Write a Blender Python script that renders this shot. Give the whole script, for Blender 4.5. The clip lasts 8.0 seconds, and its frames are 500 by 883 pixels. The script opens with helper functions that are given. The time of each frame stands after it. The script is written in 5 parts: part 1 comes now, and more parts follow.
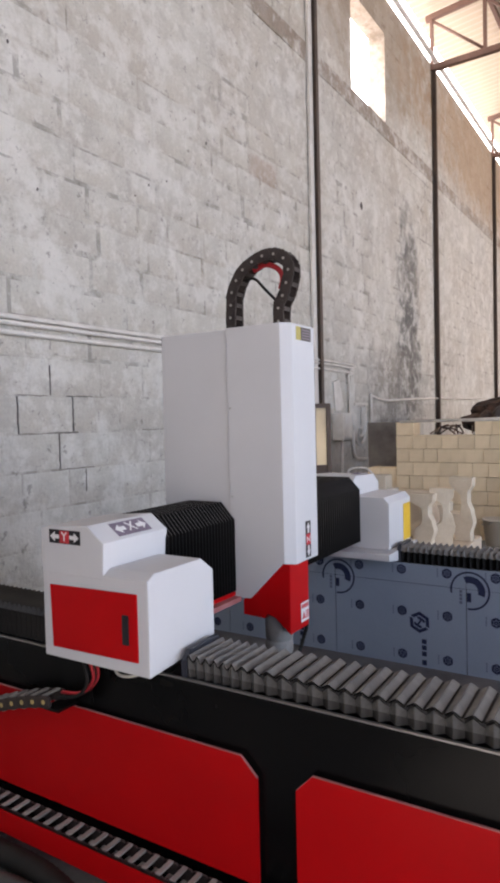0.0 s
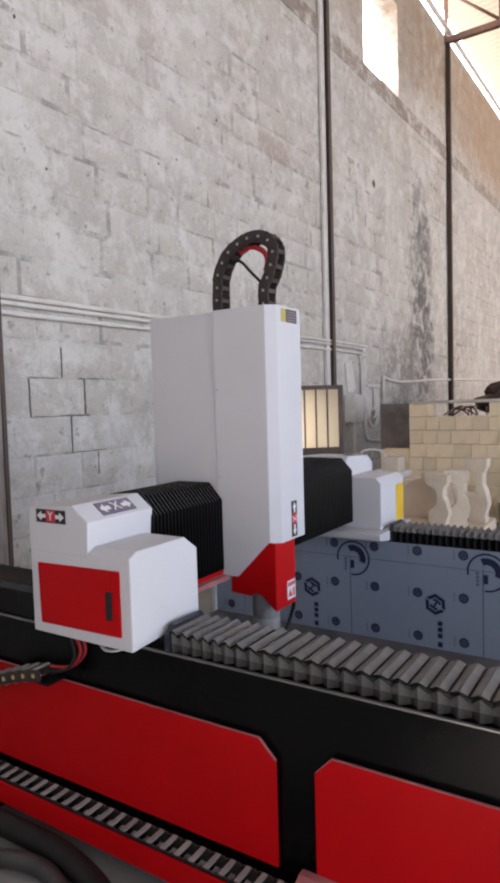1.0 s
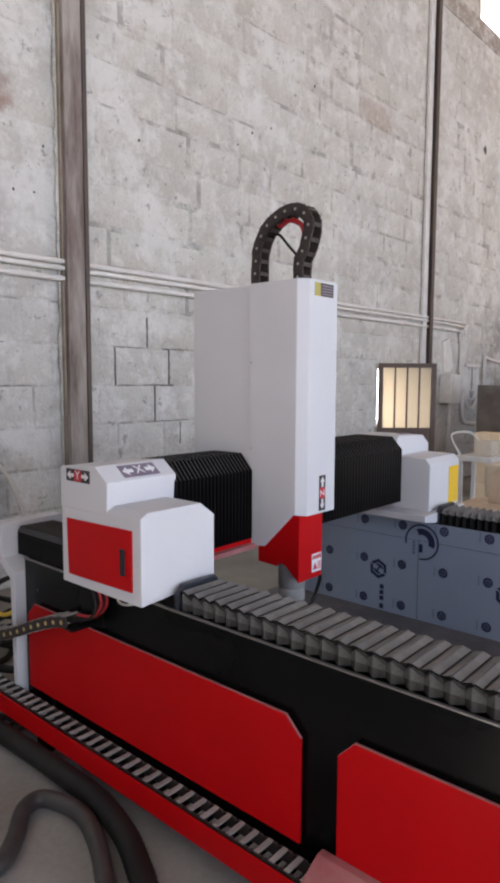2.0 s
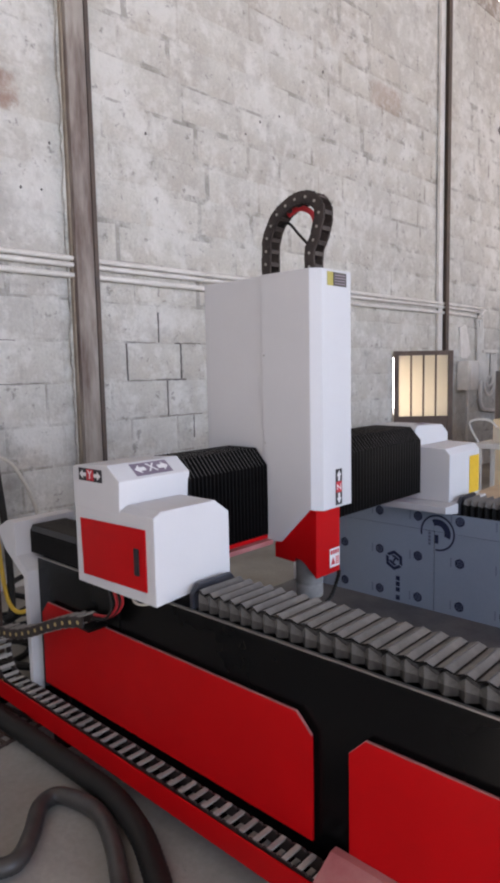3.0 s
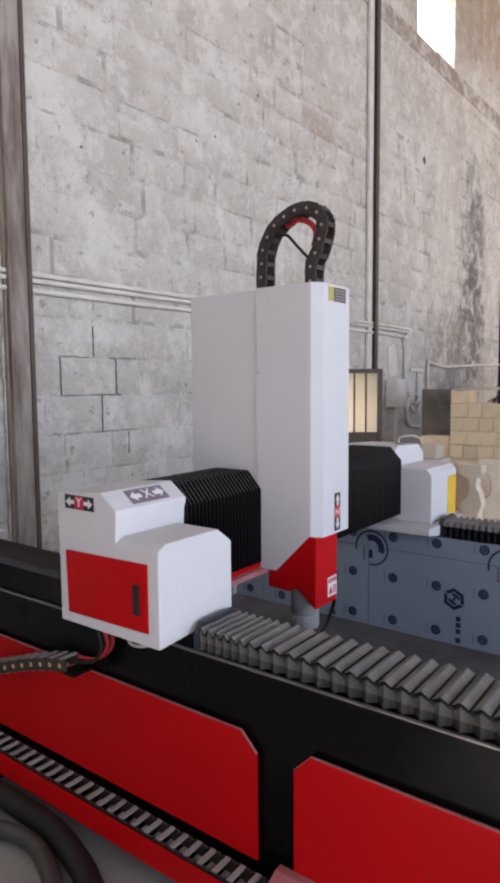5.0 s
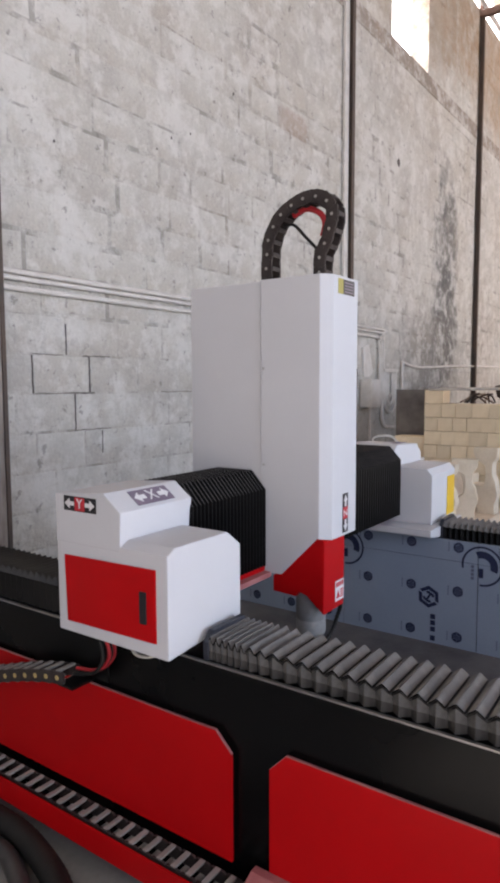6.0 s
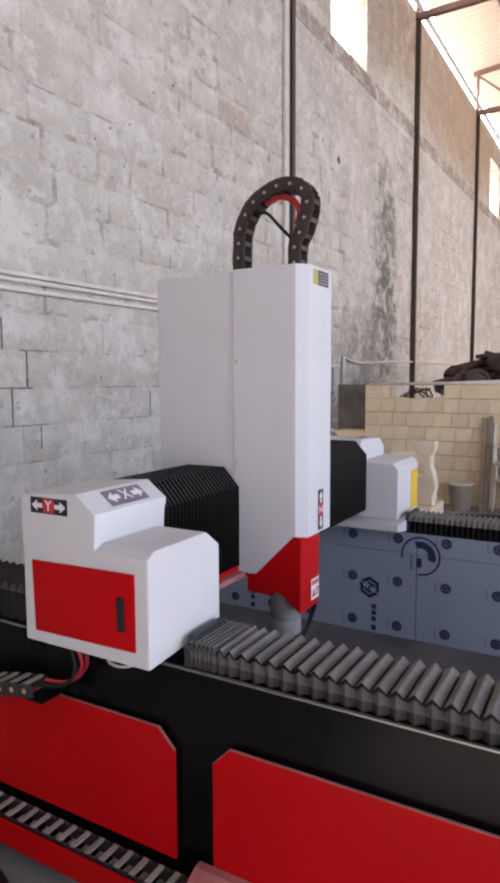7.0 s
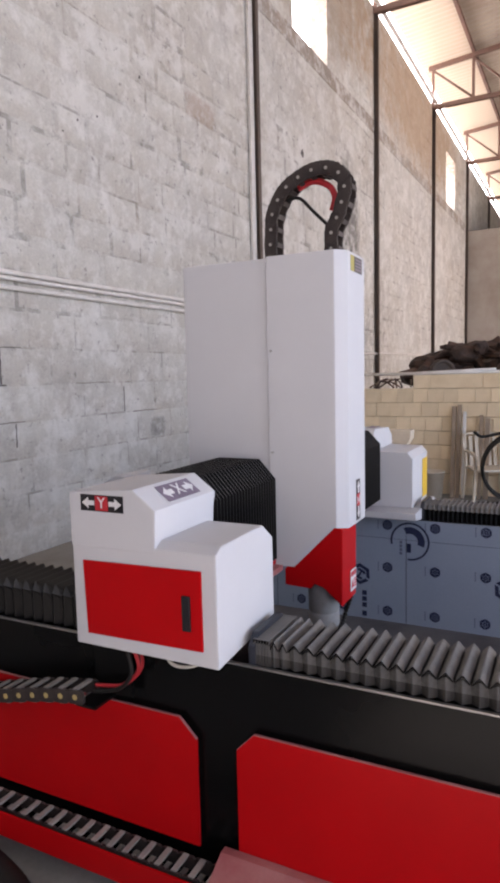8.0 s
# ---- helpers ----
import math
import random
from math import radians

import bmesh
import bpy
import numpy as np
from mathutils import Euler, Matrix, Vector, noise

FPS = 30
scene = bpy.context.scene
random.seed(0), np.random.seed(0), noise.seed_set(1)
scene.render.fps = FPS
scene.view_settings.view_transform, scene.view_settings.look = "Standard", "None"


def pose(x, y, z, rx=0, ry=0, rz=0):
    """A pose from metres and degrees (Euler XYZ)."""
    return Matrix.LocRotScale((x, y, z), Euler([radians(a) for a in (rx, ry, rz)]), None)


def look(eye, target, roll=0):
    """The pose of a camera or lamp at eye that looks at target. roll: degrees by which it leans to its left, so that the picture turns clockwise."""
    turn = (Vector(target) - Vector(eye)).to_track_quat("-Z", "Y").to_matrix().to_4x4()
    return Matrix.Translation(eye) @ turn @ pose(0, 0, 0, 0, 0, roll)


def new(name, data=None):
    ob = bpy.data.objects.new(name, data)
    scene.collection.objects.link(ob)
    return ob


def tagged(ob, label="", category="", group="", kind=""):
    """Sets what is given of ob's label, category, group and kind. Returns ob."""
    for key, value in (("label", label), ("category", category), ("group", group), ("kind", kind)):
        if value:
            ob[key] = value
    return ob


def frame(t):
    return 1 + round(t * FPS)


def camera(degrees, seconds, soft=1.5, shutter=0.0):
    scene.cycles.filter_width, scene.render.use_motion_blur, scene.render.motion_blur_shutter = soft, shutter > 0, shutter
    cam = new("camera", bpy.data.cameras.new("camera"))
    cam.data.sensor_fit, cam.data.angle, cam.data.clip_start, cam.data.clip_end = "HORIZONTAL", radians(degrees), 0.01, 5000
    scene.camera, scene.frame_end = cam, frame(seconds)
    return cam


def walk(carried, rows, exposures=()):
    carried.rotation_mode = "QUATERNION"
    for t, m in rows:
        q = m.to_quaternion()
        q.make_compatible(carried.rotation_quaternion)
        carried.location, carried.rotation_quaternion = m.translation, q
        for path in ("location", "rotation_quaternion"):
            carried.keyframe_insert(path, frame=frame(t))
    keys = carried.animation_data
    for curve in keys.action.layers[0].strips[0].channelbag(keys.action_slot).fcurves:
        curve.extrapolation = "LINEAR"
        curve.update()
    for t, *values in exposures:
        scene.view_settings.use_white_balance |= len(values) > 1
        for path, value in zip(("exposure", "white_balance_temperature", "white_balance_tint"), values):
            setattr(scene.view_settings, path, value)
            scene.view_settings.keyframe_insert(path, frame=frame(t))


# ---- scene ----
LENS = 42.3
cam = camera(LENS, 8.0, soft=3.6)
PATH = [
    (0, look((0.0772, -0.0345, 1.5504), (1.7812, 1.0105, 1.4833), -1.35)),
    (0.5, look((0.1239, -0.0039, 1.5360), (1.8152, 1.0594, 1.4424), -1.80)),
    (1, look((0.0970, 0.0008, 1.5433), (1.7812, 1.0728, 1.4234), -1.63)),
    (1.5, look((0.1473, 0.0101, 1.5431), (1.8775, 1.0026, 1.3967), -0.77)),
    (1.7, look((0.1433, 0.0204, 1.5486), (1.8522, 1.0506, 1.4125), -0.83)),
    (2, look((0.2321, -0.1163, 1.5268), (1.7282, 1.1974, 1.3369), 0.26)),
    (2.2, look((0.2591, -0.1921, 1.5353), (1.6421, 1.2363, 1.3191), -1.11)),
    (3.3, look((0.2813, -0.1155, 1.5369), (1.7599, 1.2134, 1.3187), -0.93)),
    (3.5, look((0.2778, -0.1147, 1.5362), (1.7680, 1.2009, 1.3161), -0.62)),
    (4, look((0.2900, -0.1123, 1.5260), (1.8968, 1.0586, 1.3090), -0.56)),
    (4.2, look((0.2766, -0.1150, 1.5403), (1.8963, 1.0370, 1.3183), -0.26)),
    (5.3, look((0.2414, -0.1032, 1.5556), (1.8321, 1.0988, 1.3975), -0.59)),
    (5.5, look((0.2623, -0.0946, 1.5356), (1.8937, 1.0517, 1.3800), -0.20)),
    (6, look((0.2624, -0.0954, 1.5365), (1.9013, 1.0378, 1.3634), -0.21)),
    (6.5, look((0.2742, -0.1037, 1.5335), (1.9814, 0.9226, 1.3546), -0.26)),
    (7, look((0.2751, -0.1014, 1.5302), (2.0039, 0.8865, 1.3428), -0.28)),
    (7.5, look((0.2325, -0.0493, 1.5198), (2.0359, 0.7939, 1.3283), 0.03)),
    (7.7, look((0.2025, -0.0180, 1.5173), (2.0427, 0.7338, 1.2976), 0.02)),
    (8, look((0.1919, 0.0222, 1.5161), (1.9747, 0.9052, 1.3113), -1.34)),
]
walk(cam, PATH, exposures=[(0.0, 1.87, 6300, 20), (2.0, 1.92, 6300, 20), (3.5, 2.02, 6250, 21), (4.2, 2.0, 6250, 21), (5.5, 1.89, 6300, 20), (6.5, 1.92, 6300, 21), (7.2, 1.92, 6300, 23), (8.0, 1.92, 6350, 24)])

# the gantry runs towards the wall, turns round and comes back
TURN = 2.39
PACE = 0.1395


def gantry_at(t):
    return PACE * t if t < TURN else PACE * (2 * TURN - t)


STOPS = (0.0, 0.5, 1.0, 1.5, 2.0, 2.3, 2.39, 2.48, 3.0, 3.5, 4.0, 4.5, 5.0, 5.5, 6.0, 6.5, 7.0, 7.5, 8.0)
MOVERS = []

# ---------------------------------------------------------------- world and light
world = bpy.data.worlds.new("sky")
scene.world = world
world.use_nodes = True
wn = world.node_tree.nodes
sky = wn.new("ShaderNodeTexSky")
sky.sky_type = "NISHITA"
sky.sun_disc = False
sky.sun_elevation = radians(55)
sky.sun_rotation = radians(250)
wn["Background"].inputs[1].default_value = 0.05
world.node_tree.links.new(sky.outputs[0], wn["Background"].inputs[0])

sun = new("sun", bpy.data.lights.new("sun", "SUN"))
sun.data.energy = 5.0
sun.data.angle = radians(0.5)
sun.data.color = (1.0, 0.94, 0.86)
sun.matrix_world = look((-20, -7, 30), (0, 0, 0))


def opening_light(eye, target, w, hgt, watts, color):
    ob = new("daylight_opening", bpy.data.lights.new("daylight_opening", "AREA"))
    ob.data.shape = "RECTANGLE"
    ob.data.size, ob.data.size_y, ob.data.energy, ob.data.color = w, hgt, watts, color
    ob.matrix_world = look(eye, target)
    return ob


# sky light of the unseen gateways; the third lamp is added to brighten the far bays
opening_light((2.6, -9.9, 2.9), (2.6, 0.0, 2.9), 9.0, 5.2, 212, (0.69, 0.85, 1.0))
opening_light((-3.3, -3.7, 3.1), (0.0, -3.7, 3.1), 4.8, 6.0, 29, (1.0, 0.96, 0.93))
opening_light((20.0, -9.9, 2.9), (20.0, 0.0, 3.4), 8.0, 5.2, 340, (1.0, 0.9, 0.78))

# ---------------------------------------------------------------- materials


def material(name, color, rough=0.6, metal=0.0, color2=None, scale=6.0, fine=60.0, bump=0.15, spread=0.0, grain=0.10,
             contrast=(0.35, 0.7), coat=0.0, bump_dist=0.004, spec=0.4, stretch=None):
    """A surface with variation at two scales; spread varies it from piece to piece."""
    m = bpy.data.materials.new(name)
    m.use_nodes = True
    nt = m.node_tree
    n, l = nt.nodes, nt.links
    b = n["Principled BSDF"]
    b.inputs["Roughness"].default_value = rough
    b.inputs["Metallic"].default_value = metal
    b.inputs["Coat Weight"].default_value = coat
    b.inputs["Specular IOR Level"].default_value = spec
    geo = n.new("ShaderNodeNewGeometry")
    big = n.new("ShaderNodeTexNoise")
    big.inputs["Scale"].default_value = scale
    big.inputs["Detail"].default_value = 6
    big.inputs["Roughness"].default_value = 0.62
    small = n.new("ShaderNodeTexNoise")
    small.inputs["Scale"].default_value = fine
    small.inputs["Detail"].default_value = 4
    tc = n.new("ShaderNodeTexCoord")
    place = tc.outputs["Object"]
    if stretch:
        mp = n.new("ShaderNodeMapping")
        mp.inputs["Scale"].default_value = stretch
        l.new(place, mp.inputs["Vector"])
        place = mp.outputs[0]
    for t in (big, small):
        l.new(place, t.inputs["Vector"])
    ramp = n.new("ShaderNodeMapRange")
    ramp.inputs[1].default_value, ramp.inputs[2].default_value = contrast
    l.new(big.outputs[0], ramp.inputs[0])
    mix = n.new("ShaderNodeMix")
    mix.data_type = "RGBA"
    c2 = color2 or tuple(min(1, c * 0.82) for c in color)
    mix.inputs[6].default_value = (*color, 1)
    mix.inputs[7].default_value = (*c2, 1)
    l.new(ramp.outputs[0], mix.inputs[0])
    hsv = n.new("ShaderNodeHueSaturation")
    l.new(mix.outputs[2], hsv.inputs["Color"])
    add = n.new("ShaderNodeMath")
    add.operation = "MULTIPLY_ADD"
    add.inputs[1].default_value = grain * 2
    add.inputs[2].default_value = 1 - grain
    l.new(small.outputs[0], add.inputs[0])
    last = add
    if spread:
        info = n.new("ShaderNodeObjectInfo")
        rnd = n.new("ShaderNodeMath")
        rnd.operation = "MULTIPLY_ADD"
        rnd.inputs[1].default_value = 2 * spread
        rnd.inputs[2].default_value = -spread
        isl = n.new("ShaderNodeMath")
        isl.operation = "ADD"
        frac = n.new("ShaderNodeMath")
        frac.operation = "FRACT"
        l.new(info.outputs["Random"], isl.inputs[0])
        l.new(geo.outputs["Random Per Island"], isl.inputs[1])
        l.new(isl.outputs[0], frac.inputs[0])
        l.new(frac.outputs[0], rnd.inputs[0])
        s = n.new("ShaderNodeMath")
        s.operation = "ADD"
        l.new(add.outputs[0], s.inputs[0])
        l.new(rnd.outputs[0], s.inputs[1])
        last = s
    l.new(last.outputs[0], hsv.inputs["Value"])
    l.new(hsv.outputs[0], b.inputs["Base Color"])
    if bump:
        bp = n.new("ShaderNodeBump")
        bp.inputs["Strength"].default_value = bump
        bp.inputs["Distance"].default_value = bump_dist
        l.new(small.outputs[0], bp.inputs["Height"])
        l.new(bp.outputs[0], b.inputs["Normal"])
    rr = n.new("ShaderNodeMapRange")
    rr.inputs[3].default_value, rr.inputs[4].default_value = max(0.02, rough - 0.08), min(1, rough + 0.1)
    l.new(big.outputs[0], rr.inputs[0])
    l.new(rr.outputs[0], b.inputs["Roughness"])
    return m


def wall_material(name, base, warm, dark, spread, joints=False):
    """Whitewashed limestone: pale wash, warm bare stone higher up and along the hall, soot and damp stains, painted
    shade in the low near corner.
    """
    m = material(name, base, 0.92, 0, warm, 0.55, 38, 0.6, spread, 0.2, (0.42, 0.68), bump_dist=0.012)
    n, l = m.node_tree.nodes, m.node_tree.links
    b = n["Principled BSDF"]
    src = b.inputs["Base Color"].links[0].from_socket
    geo = n.new("ShaderNodeNewGeometry")
    # damp stain running down the wall
    sep = n.new("ShaderNodeSeparateXYZ")
    l.new(geo.outputs["Position"], sep.inputs[0])
    wob = n.new("ShaderNodeTexNoise")
    wob.inputs["Scale"].default_value = 3.0
    wob.inputs["Detail"].default_value = 9
    wob.inputs["Roughness"].default_value = 0.62
    l.new(geo.outputs["Position"], wob.inputs["Vector"])

    ragged = n.new("ShaderNodeTexNoise")
    ragged.inputs["Scale"].default_value = 13.0
    ragged.inputs["Detail"].default_value = 8
    ragged.inputs["Roughness"].default_value = 0.7
    l.new(geo.outputs["Position"], ragged.inputs["Vector"])

    def blob(cx, cz, rx, rz, lo, hi, amount, col, source, square=False):
        terms = []
        for out, c, rad in ((sep.outputs[0], cx, rx), (sep.outputs[2], cz, rz)):
            a = n.new("ShaderNodeMath")
            a.operation = "MULTIPLY_ADD"
            a.inputs[1].default_value, a.inputs[2].default_value = 1 / rad, -c / rad
            l.new(out, a.inputs[0])
            p = n.new("ShaderNodeMath")
            p.operation = "POWER"
            p.inputs[1].default_value = 6 if square else 2
            ab = n.new("ShaderNodeMath")
            ab.operation = "ABSOLUTE"
            l.new(a.outputs[0], ab.inputs[0])
            l.new(ab.outputs[0], p.inputs[0])
            terms.append(p)
        s = n.new("ShaderNodeMath")
        l.new(terms[0].outputs[0], s.inputs[0])
        l.new(terms[1].outputs[0], s.inputs[1])
        w = n.new("ShaderNodeMath")
        w.operation = "MULTIPLY_ADD"
        w.inputs[1].default_value = 2.6
        l.new((ragged if square else wob).outputs[0], w.inputs[0])
        l.new(s.outputs[0], w.inputs[2])
        r = n.new("ShaderNodeMapRange")
        r.inputs[1].default_value, r.inputs[2].default_value = hi, lo
        r.inputs[4].default_value = amount
        l.new(w.outputs[0], r.inputs[0])
        x = n.new("ShaderNodeMix")
        x.data_type = "RGBA"
        x.inputs[7].default_value = (*col, 1)
        l.new(r.outputs[0], x.inputs[0])
        l.new(source, x.inputs[6])
        return x.outputs[2]

    src = blob(12.8, 3.5, 0.8, 2.5, 1.5, 2.3, 0.85, (0.075, 0.078, 0.08), src)
    src = blob(12.3, 2.0, 2.0, 1.1, 1.5, 2.5, 0.5, (0.09, 0.085, 0.08), src)
    # smears of thick wash, grime, pits where it has flaked
    layers = [(0.35, 0.45, 0.62, (0.46, 0.455, 0.44), 0.5), (0.9, 0.48, 0.68, warm, 0.35), (1.5, 0.47, 0.66, dark, 0.22),
              (2.3, 0.49, 0.6, (0.7, 0.685, 0.645), 0.62), (4.4, 0.54, 0.63, dark, 0.25), (6.5, 0.52, 0.62, (0.71, 0.69, 0.65), 0.5),
              (10.0, 0.6, 0.655, (0.19, 0.17, 0.155), 0.62)]
    if joints:
        layers.append((3.4, 0.5, 0.6, (0.19, 0.172, 0.15), 0.55))
    for scale, lo, hi, col, amount in layers:
        t = n.new("ShaderNodeTexNoise")
        t.inputs["Scale"].default_value = scale
        t.inputs["Detail"].default_value = 8
        t.inputs["Roughness"].default_value = 0.7
        l.new(geo.outputs["Position"], t.inputs["Vector"])
        r = n.new("ShaderNodeMapRange")
        r.inputs[1].default_value, r.inputs[2].default_value, r.inputs[4].default_value = lo, hi, amount
        l.new(t.outputs[0], r.inputs[0])
        x = n.new("ShaderNodeMix")
        x.data_type = "RGBA"
        x.inputs[7].default_value = (*col, 1)
        l.new(r.outputs[0], x.inputs[0])
        l.new(src, x.inputs[6])
        src = x.outputs[2]
    src = blob(7.35, 4.72, 0.36, 0.17, 1.2, 2.1, 0.55, (0.36, 0.26, 0.2), src, True)
    src = blob(2.44, 3.5, 0.26, 0.15, 1.1, 2.0, 0.75, (0.3, 0.17, 0.12), src, True)
    src = blob(2.28, 3.17, 0.14, 0.12, 1.1, 2.0, 0.7, (0.2, 0.14, 0.11), src, True)
    src = blob(11.2, 8.6, 3.6, 1.5, 1.6, 2.5, 0.55, (0.27, 0.17, 0.09), src)
    src = blob(19.0, 8.3, 6.0, 1.5, 1.5, 2.6, 0.6, (0.38, 0.23, 0.11), src)
    src = blob(6.22, 0.97, 0.15, 0.12, 1.2, 2.1, 0.6, (0.2, 0.185, 0.17), src, True)
    # shade of the low near corner, painted as a dark blob
    src = blob(1.6, 0.5, 1.1, 0.9, 1.6, 2.5, 0.7, (0.13, 0.12, 0.11), src)
    # broad greyish darkening high on the near wall
    src = blob(4.6, 7.4, 2.6, 1.3, 1.7, 2.6, 0.35, (0.22, 0.2, 0.17), src)
    l.new(src, b.inputs["Base Color"])
    # trowelled, lumpy face
    lumps = n.new("ShaderNodeTexNoise")
    lumps.inputs["Scale"].default_value = 5.0
    lumps.inputs["Detail"].default_value = 7
    lumps.inputs["Roughness"].default_value = 0.6
    l.new(geo.outputs["Position"], lumps.inputs["Vector"])
    bp = n.new("ShaderNodeBump")
    bp.inputs["Strength"].default_value = 1.0
    bp.inputs["Distance"].default_value = 0.05
    l.new(lumps.outputs[0], bp.inputs["Height"])
    l.new(b.inputs["Normal"].links[0].from_socket, bp.inputs["Normal"])
    l.new(bp.outputs[0], b.inputs["Normal"])
    return m


M_STONE = wall_material("washed_stone", (0.585, 0.572, 0.522), (0.48, 0.438, 0.375), (0.27, 0.245, 0.22), 0.035)
M_MORTAR = wall_material("mortar", (0.565, 0.552, 0.502), (0.46, 0.42, 0.355), (0.26, 0.235, 0.21), 0.0, True)
M_CRACK = material("dark_open_joint", (0.09, 0.08, 0.075), 0.95, 0, (0.16, 0.14, 0.13), 14, 60, 0.3)
M_BEAM = material("ring_beam_concrete", (0.4, 0.36, 0.32), 0.9, 0, (0.3, 0.25, 0.21), 1.2, 40, 0.4)
M_RING = wall_material("weathered_ring_beam", (0.33, 0.29, 0.25), (0.32, 0.255, 0.2), (0.17, 0.145, 0.125), 0.0)
M_FLOOR = material("dusty_concrete", (0.33, 0.315, 0.285), 0.88, 0, (0.2, 0.19, 0.172), 1.1, 45, 0.35, 0, 0.14, bump_dist=0.006)
M_STEEL_POST = material("brown_painted_steel", (0.075, 0.06, 0.052), 0.65, 0, (0.12, 0.085, 0.065), 3, 50, 0.2)
M_POST_GREY = material("rusty_grey_column", (0.36, 0.32, 0.285), 0.8, 0, (0.14, 0.1, 0.085), 7.0, 40, 0.4, contrast=(0.4, 0.64), stretch=(1, 1, 0.16))
M_TRUSS = material("rust_red_steel", (0.16, 0.085, 0.06), 0.7, 0, (0.1, 0.06, 0.045), 2, 40, 0.2)
M_ROOF = material("corrugated_sheet", (0.42, 0.36, 0.29), 0.6, 0.2, (0.3, 0.24, 0.19), 0.8, 20, 0.1)
M_WHITE = material("white_powder_coat", (0.58, 0.577, 0.585), 0.68, 0, (0.55, 0.547, 0.555), 2.0, 130, 0.03, 0, 0.015, spec=0.2)
M_RED = material("red_powder_coat", (0.47, 0.004, 0.005), 0.38, 0, (0.42, 0.0035, 0.0045), 3.0, 140, 0.04, 0, 0.04, spec=0.14)
M_RED_EDGE = material("pale_red_paint", (0.42, 0.18, 0.17), 0.5, 0, (0.35, 0.1, 0.1), 8, 140, 0.05)
M_BLACK = material("black_painted_steel", (0.003, 0.003, 0.0032), 0.26, 0, (0.004, 0.0038, 0.0036), 0.5, 110, 0.02, 0, 0.1, spec=0.23)
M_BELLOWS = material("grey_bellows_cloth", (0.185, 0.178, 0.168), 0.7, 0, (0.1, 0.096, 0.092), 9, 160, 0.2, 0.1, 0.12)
# the same grey cloth again, darkened for the shade on flanks and lower sides
M_BELLOWS_UP = material("shaded_bellows_flank", (0.13, 0.125, 0.115), 0.7, 0, (0.05, 0.047, 0.044), 14, 160, 0.2, 0.1, 0.15)
M_BELLOWS_SIDE = material("shaded_bellows_side", (0.045, 0.04, 0.036), 0.7, 0, (0.02, 0.018, 0.016), 30, 160, 0.2, 0.2, 0.12, contrast=(0.4, 0.6), stretch=(1, 1, 0.1))
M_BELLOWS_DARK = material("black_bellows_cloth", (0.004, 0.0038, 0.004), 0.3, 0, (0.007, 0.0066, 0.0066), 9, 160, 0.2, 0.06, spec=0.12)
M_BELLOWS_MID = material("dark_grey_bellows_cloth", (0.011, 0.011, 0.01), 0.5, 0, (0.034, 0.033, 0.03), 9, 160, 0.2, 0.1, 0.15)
# paler ridge colour, painting the glint along each black fold
M_FOLD_GLINT = material("fold_glint", (0.08, 0.075, 0.072), 0.5, 0, (0.03, 0.028, 0.027), 16, 160, 0.2, 0.1, 0.2, contrast=(0.4, 0.62))
M_BELLOWS_BLUE = material("blue_grey_end_plate", (0.022, 0.024, 0.032), 0.45, 0, (0.03, 0.033, 0.045), 9, 120, 0.1)
M_FILM = material("filmed_steel", (0.33, 0.385, 0.47), 0.36, 0.3, (0.29, 0.345, 0.43), 1.6, 70, 0.06, 0, 0.05)
M_PRINT = material("navy_print", (0.012, 0.018, 0.055), 0.5, 0, (0.02, 0.025, 0.06), 20, 90, 0.0)
M_PRINT_PALE = material("pale_navy_print", (0.12, 0.14, 0.2), 0.5, 0, (0.14, 0.16, 0.22), 20, 90, 0.0)
M_STEEL = material("machined_steel", (0.5, 0.49, 0.47), 0.35, 0.9, (0.4, 0.39, 0.37), 8, 90, 0.08)
M_DUSTY = material("stone_dust", (0.3, 0.29, 0.28), 0.85, 0, (0.2, 0.195, 0.19), 3, 50, 0.3, 0, 0.15)
M_BED = material("wet_stone_slurry", (0.115, 0.105, 0.1), 0.5, 0, (0.055, 0.05, 0.052), 3.5, 50, 0.3, 0, 0.15)
M_CHAIN = material("chain_plastic", (0.026, 0.02, 0.019), 0.5, 0, (0.06, 0.048, 0.043), 12, 120, 0.1, spec=0.22)
M_CHAIN_BAR = material("dusty_chain_bar", (0.34, 0.32, 0.29), 0.6, 0, (0.24, 0.22, 0.2), 12, 120, 0.1, 0.1)
M_RIVET = material("brass_pin", (0.55, 0.42, 0.16), 0.45, 0.2, None, 12, 120, 0.0)
M_YELLOW = material("yellow_plate", (0.75, 0.48, 0.02), 0.5, 0, (0.7, 0.42, 0.015), 8, 100, 0.03)
M_OLIVE = material("faded_yellow_label", (0.4, 0.34, 0.08), 0.5, 0, None, 12, 120, 0.0)
M_STICKER = material("black_sticker", (0.018, 0.016, 0.018), 0.4, 0, None, 12, 120, 0.0)
M_STICKER_W = material("white_sticker", (0.75, 0.74, 0.74), 0.45, 0, None, 12, 120, 0.0)
M_STICKER_R = material("red_sticker", (0.55, 0.03, 0.04), 0.45, 0, None, 12, 120, 0.0)
M_STICKER_G = material("pale_grey_print", (0.2, 0.16, 0.21), 0.5, 0, None, 12, 120, 0.0)
M_LIME = material("cut_limestone", (0.77, 0.62, 0.42), 0.9, 0, (0.66, 0.51, 0.32), 4, 60, 0.3, 0.1, 0.08)
M_LIME_PALE = material("carved_limestone", (0.74, 0.64, 0.5), 0.85, 0, (0.62, 0.51, 0.37), 5, 60, 0.25)
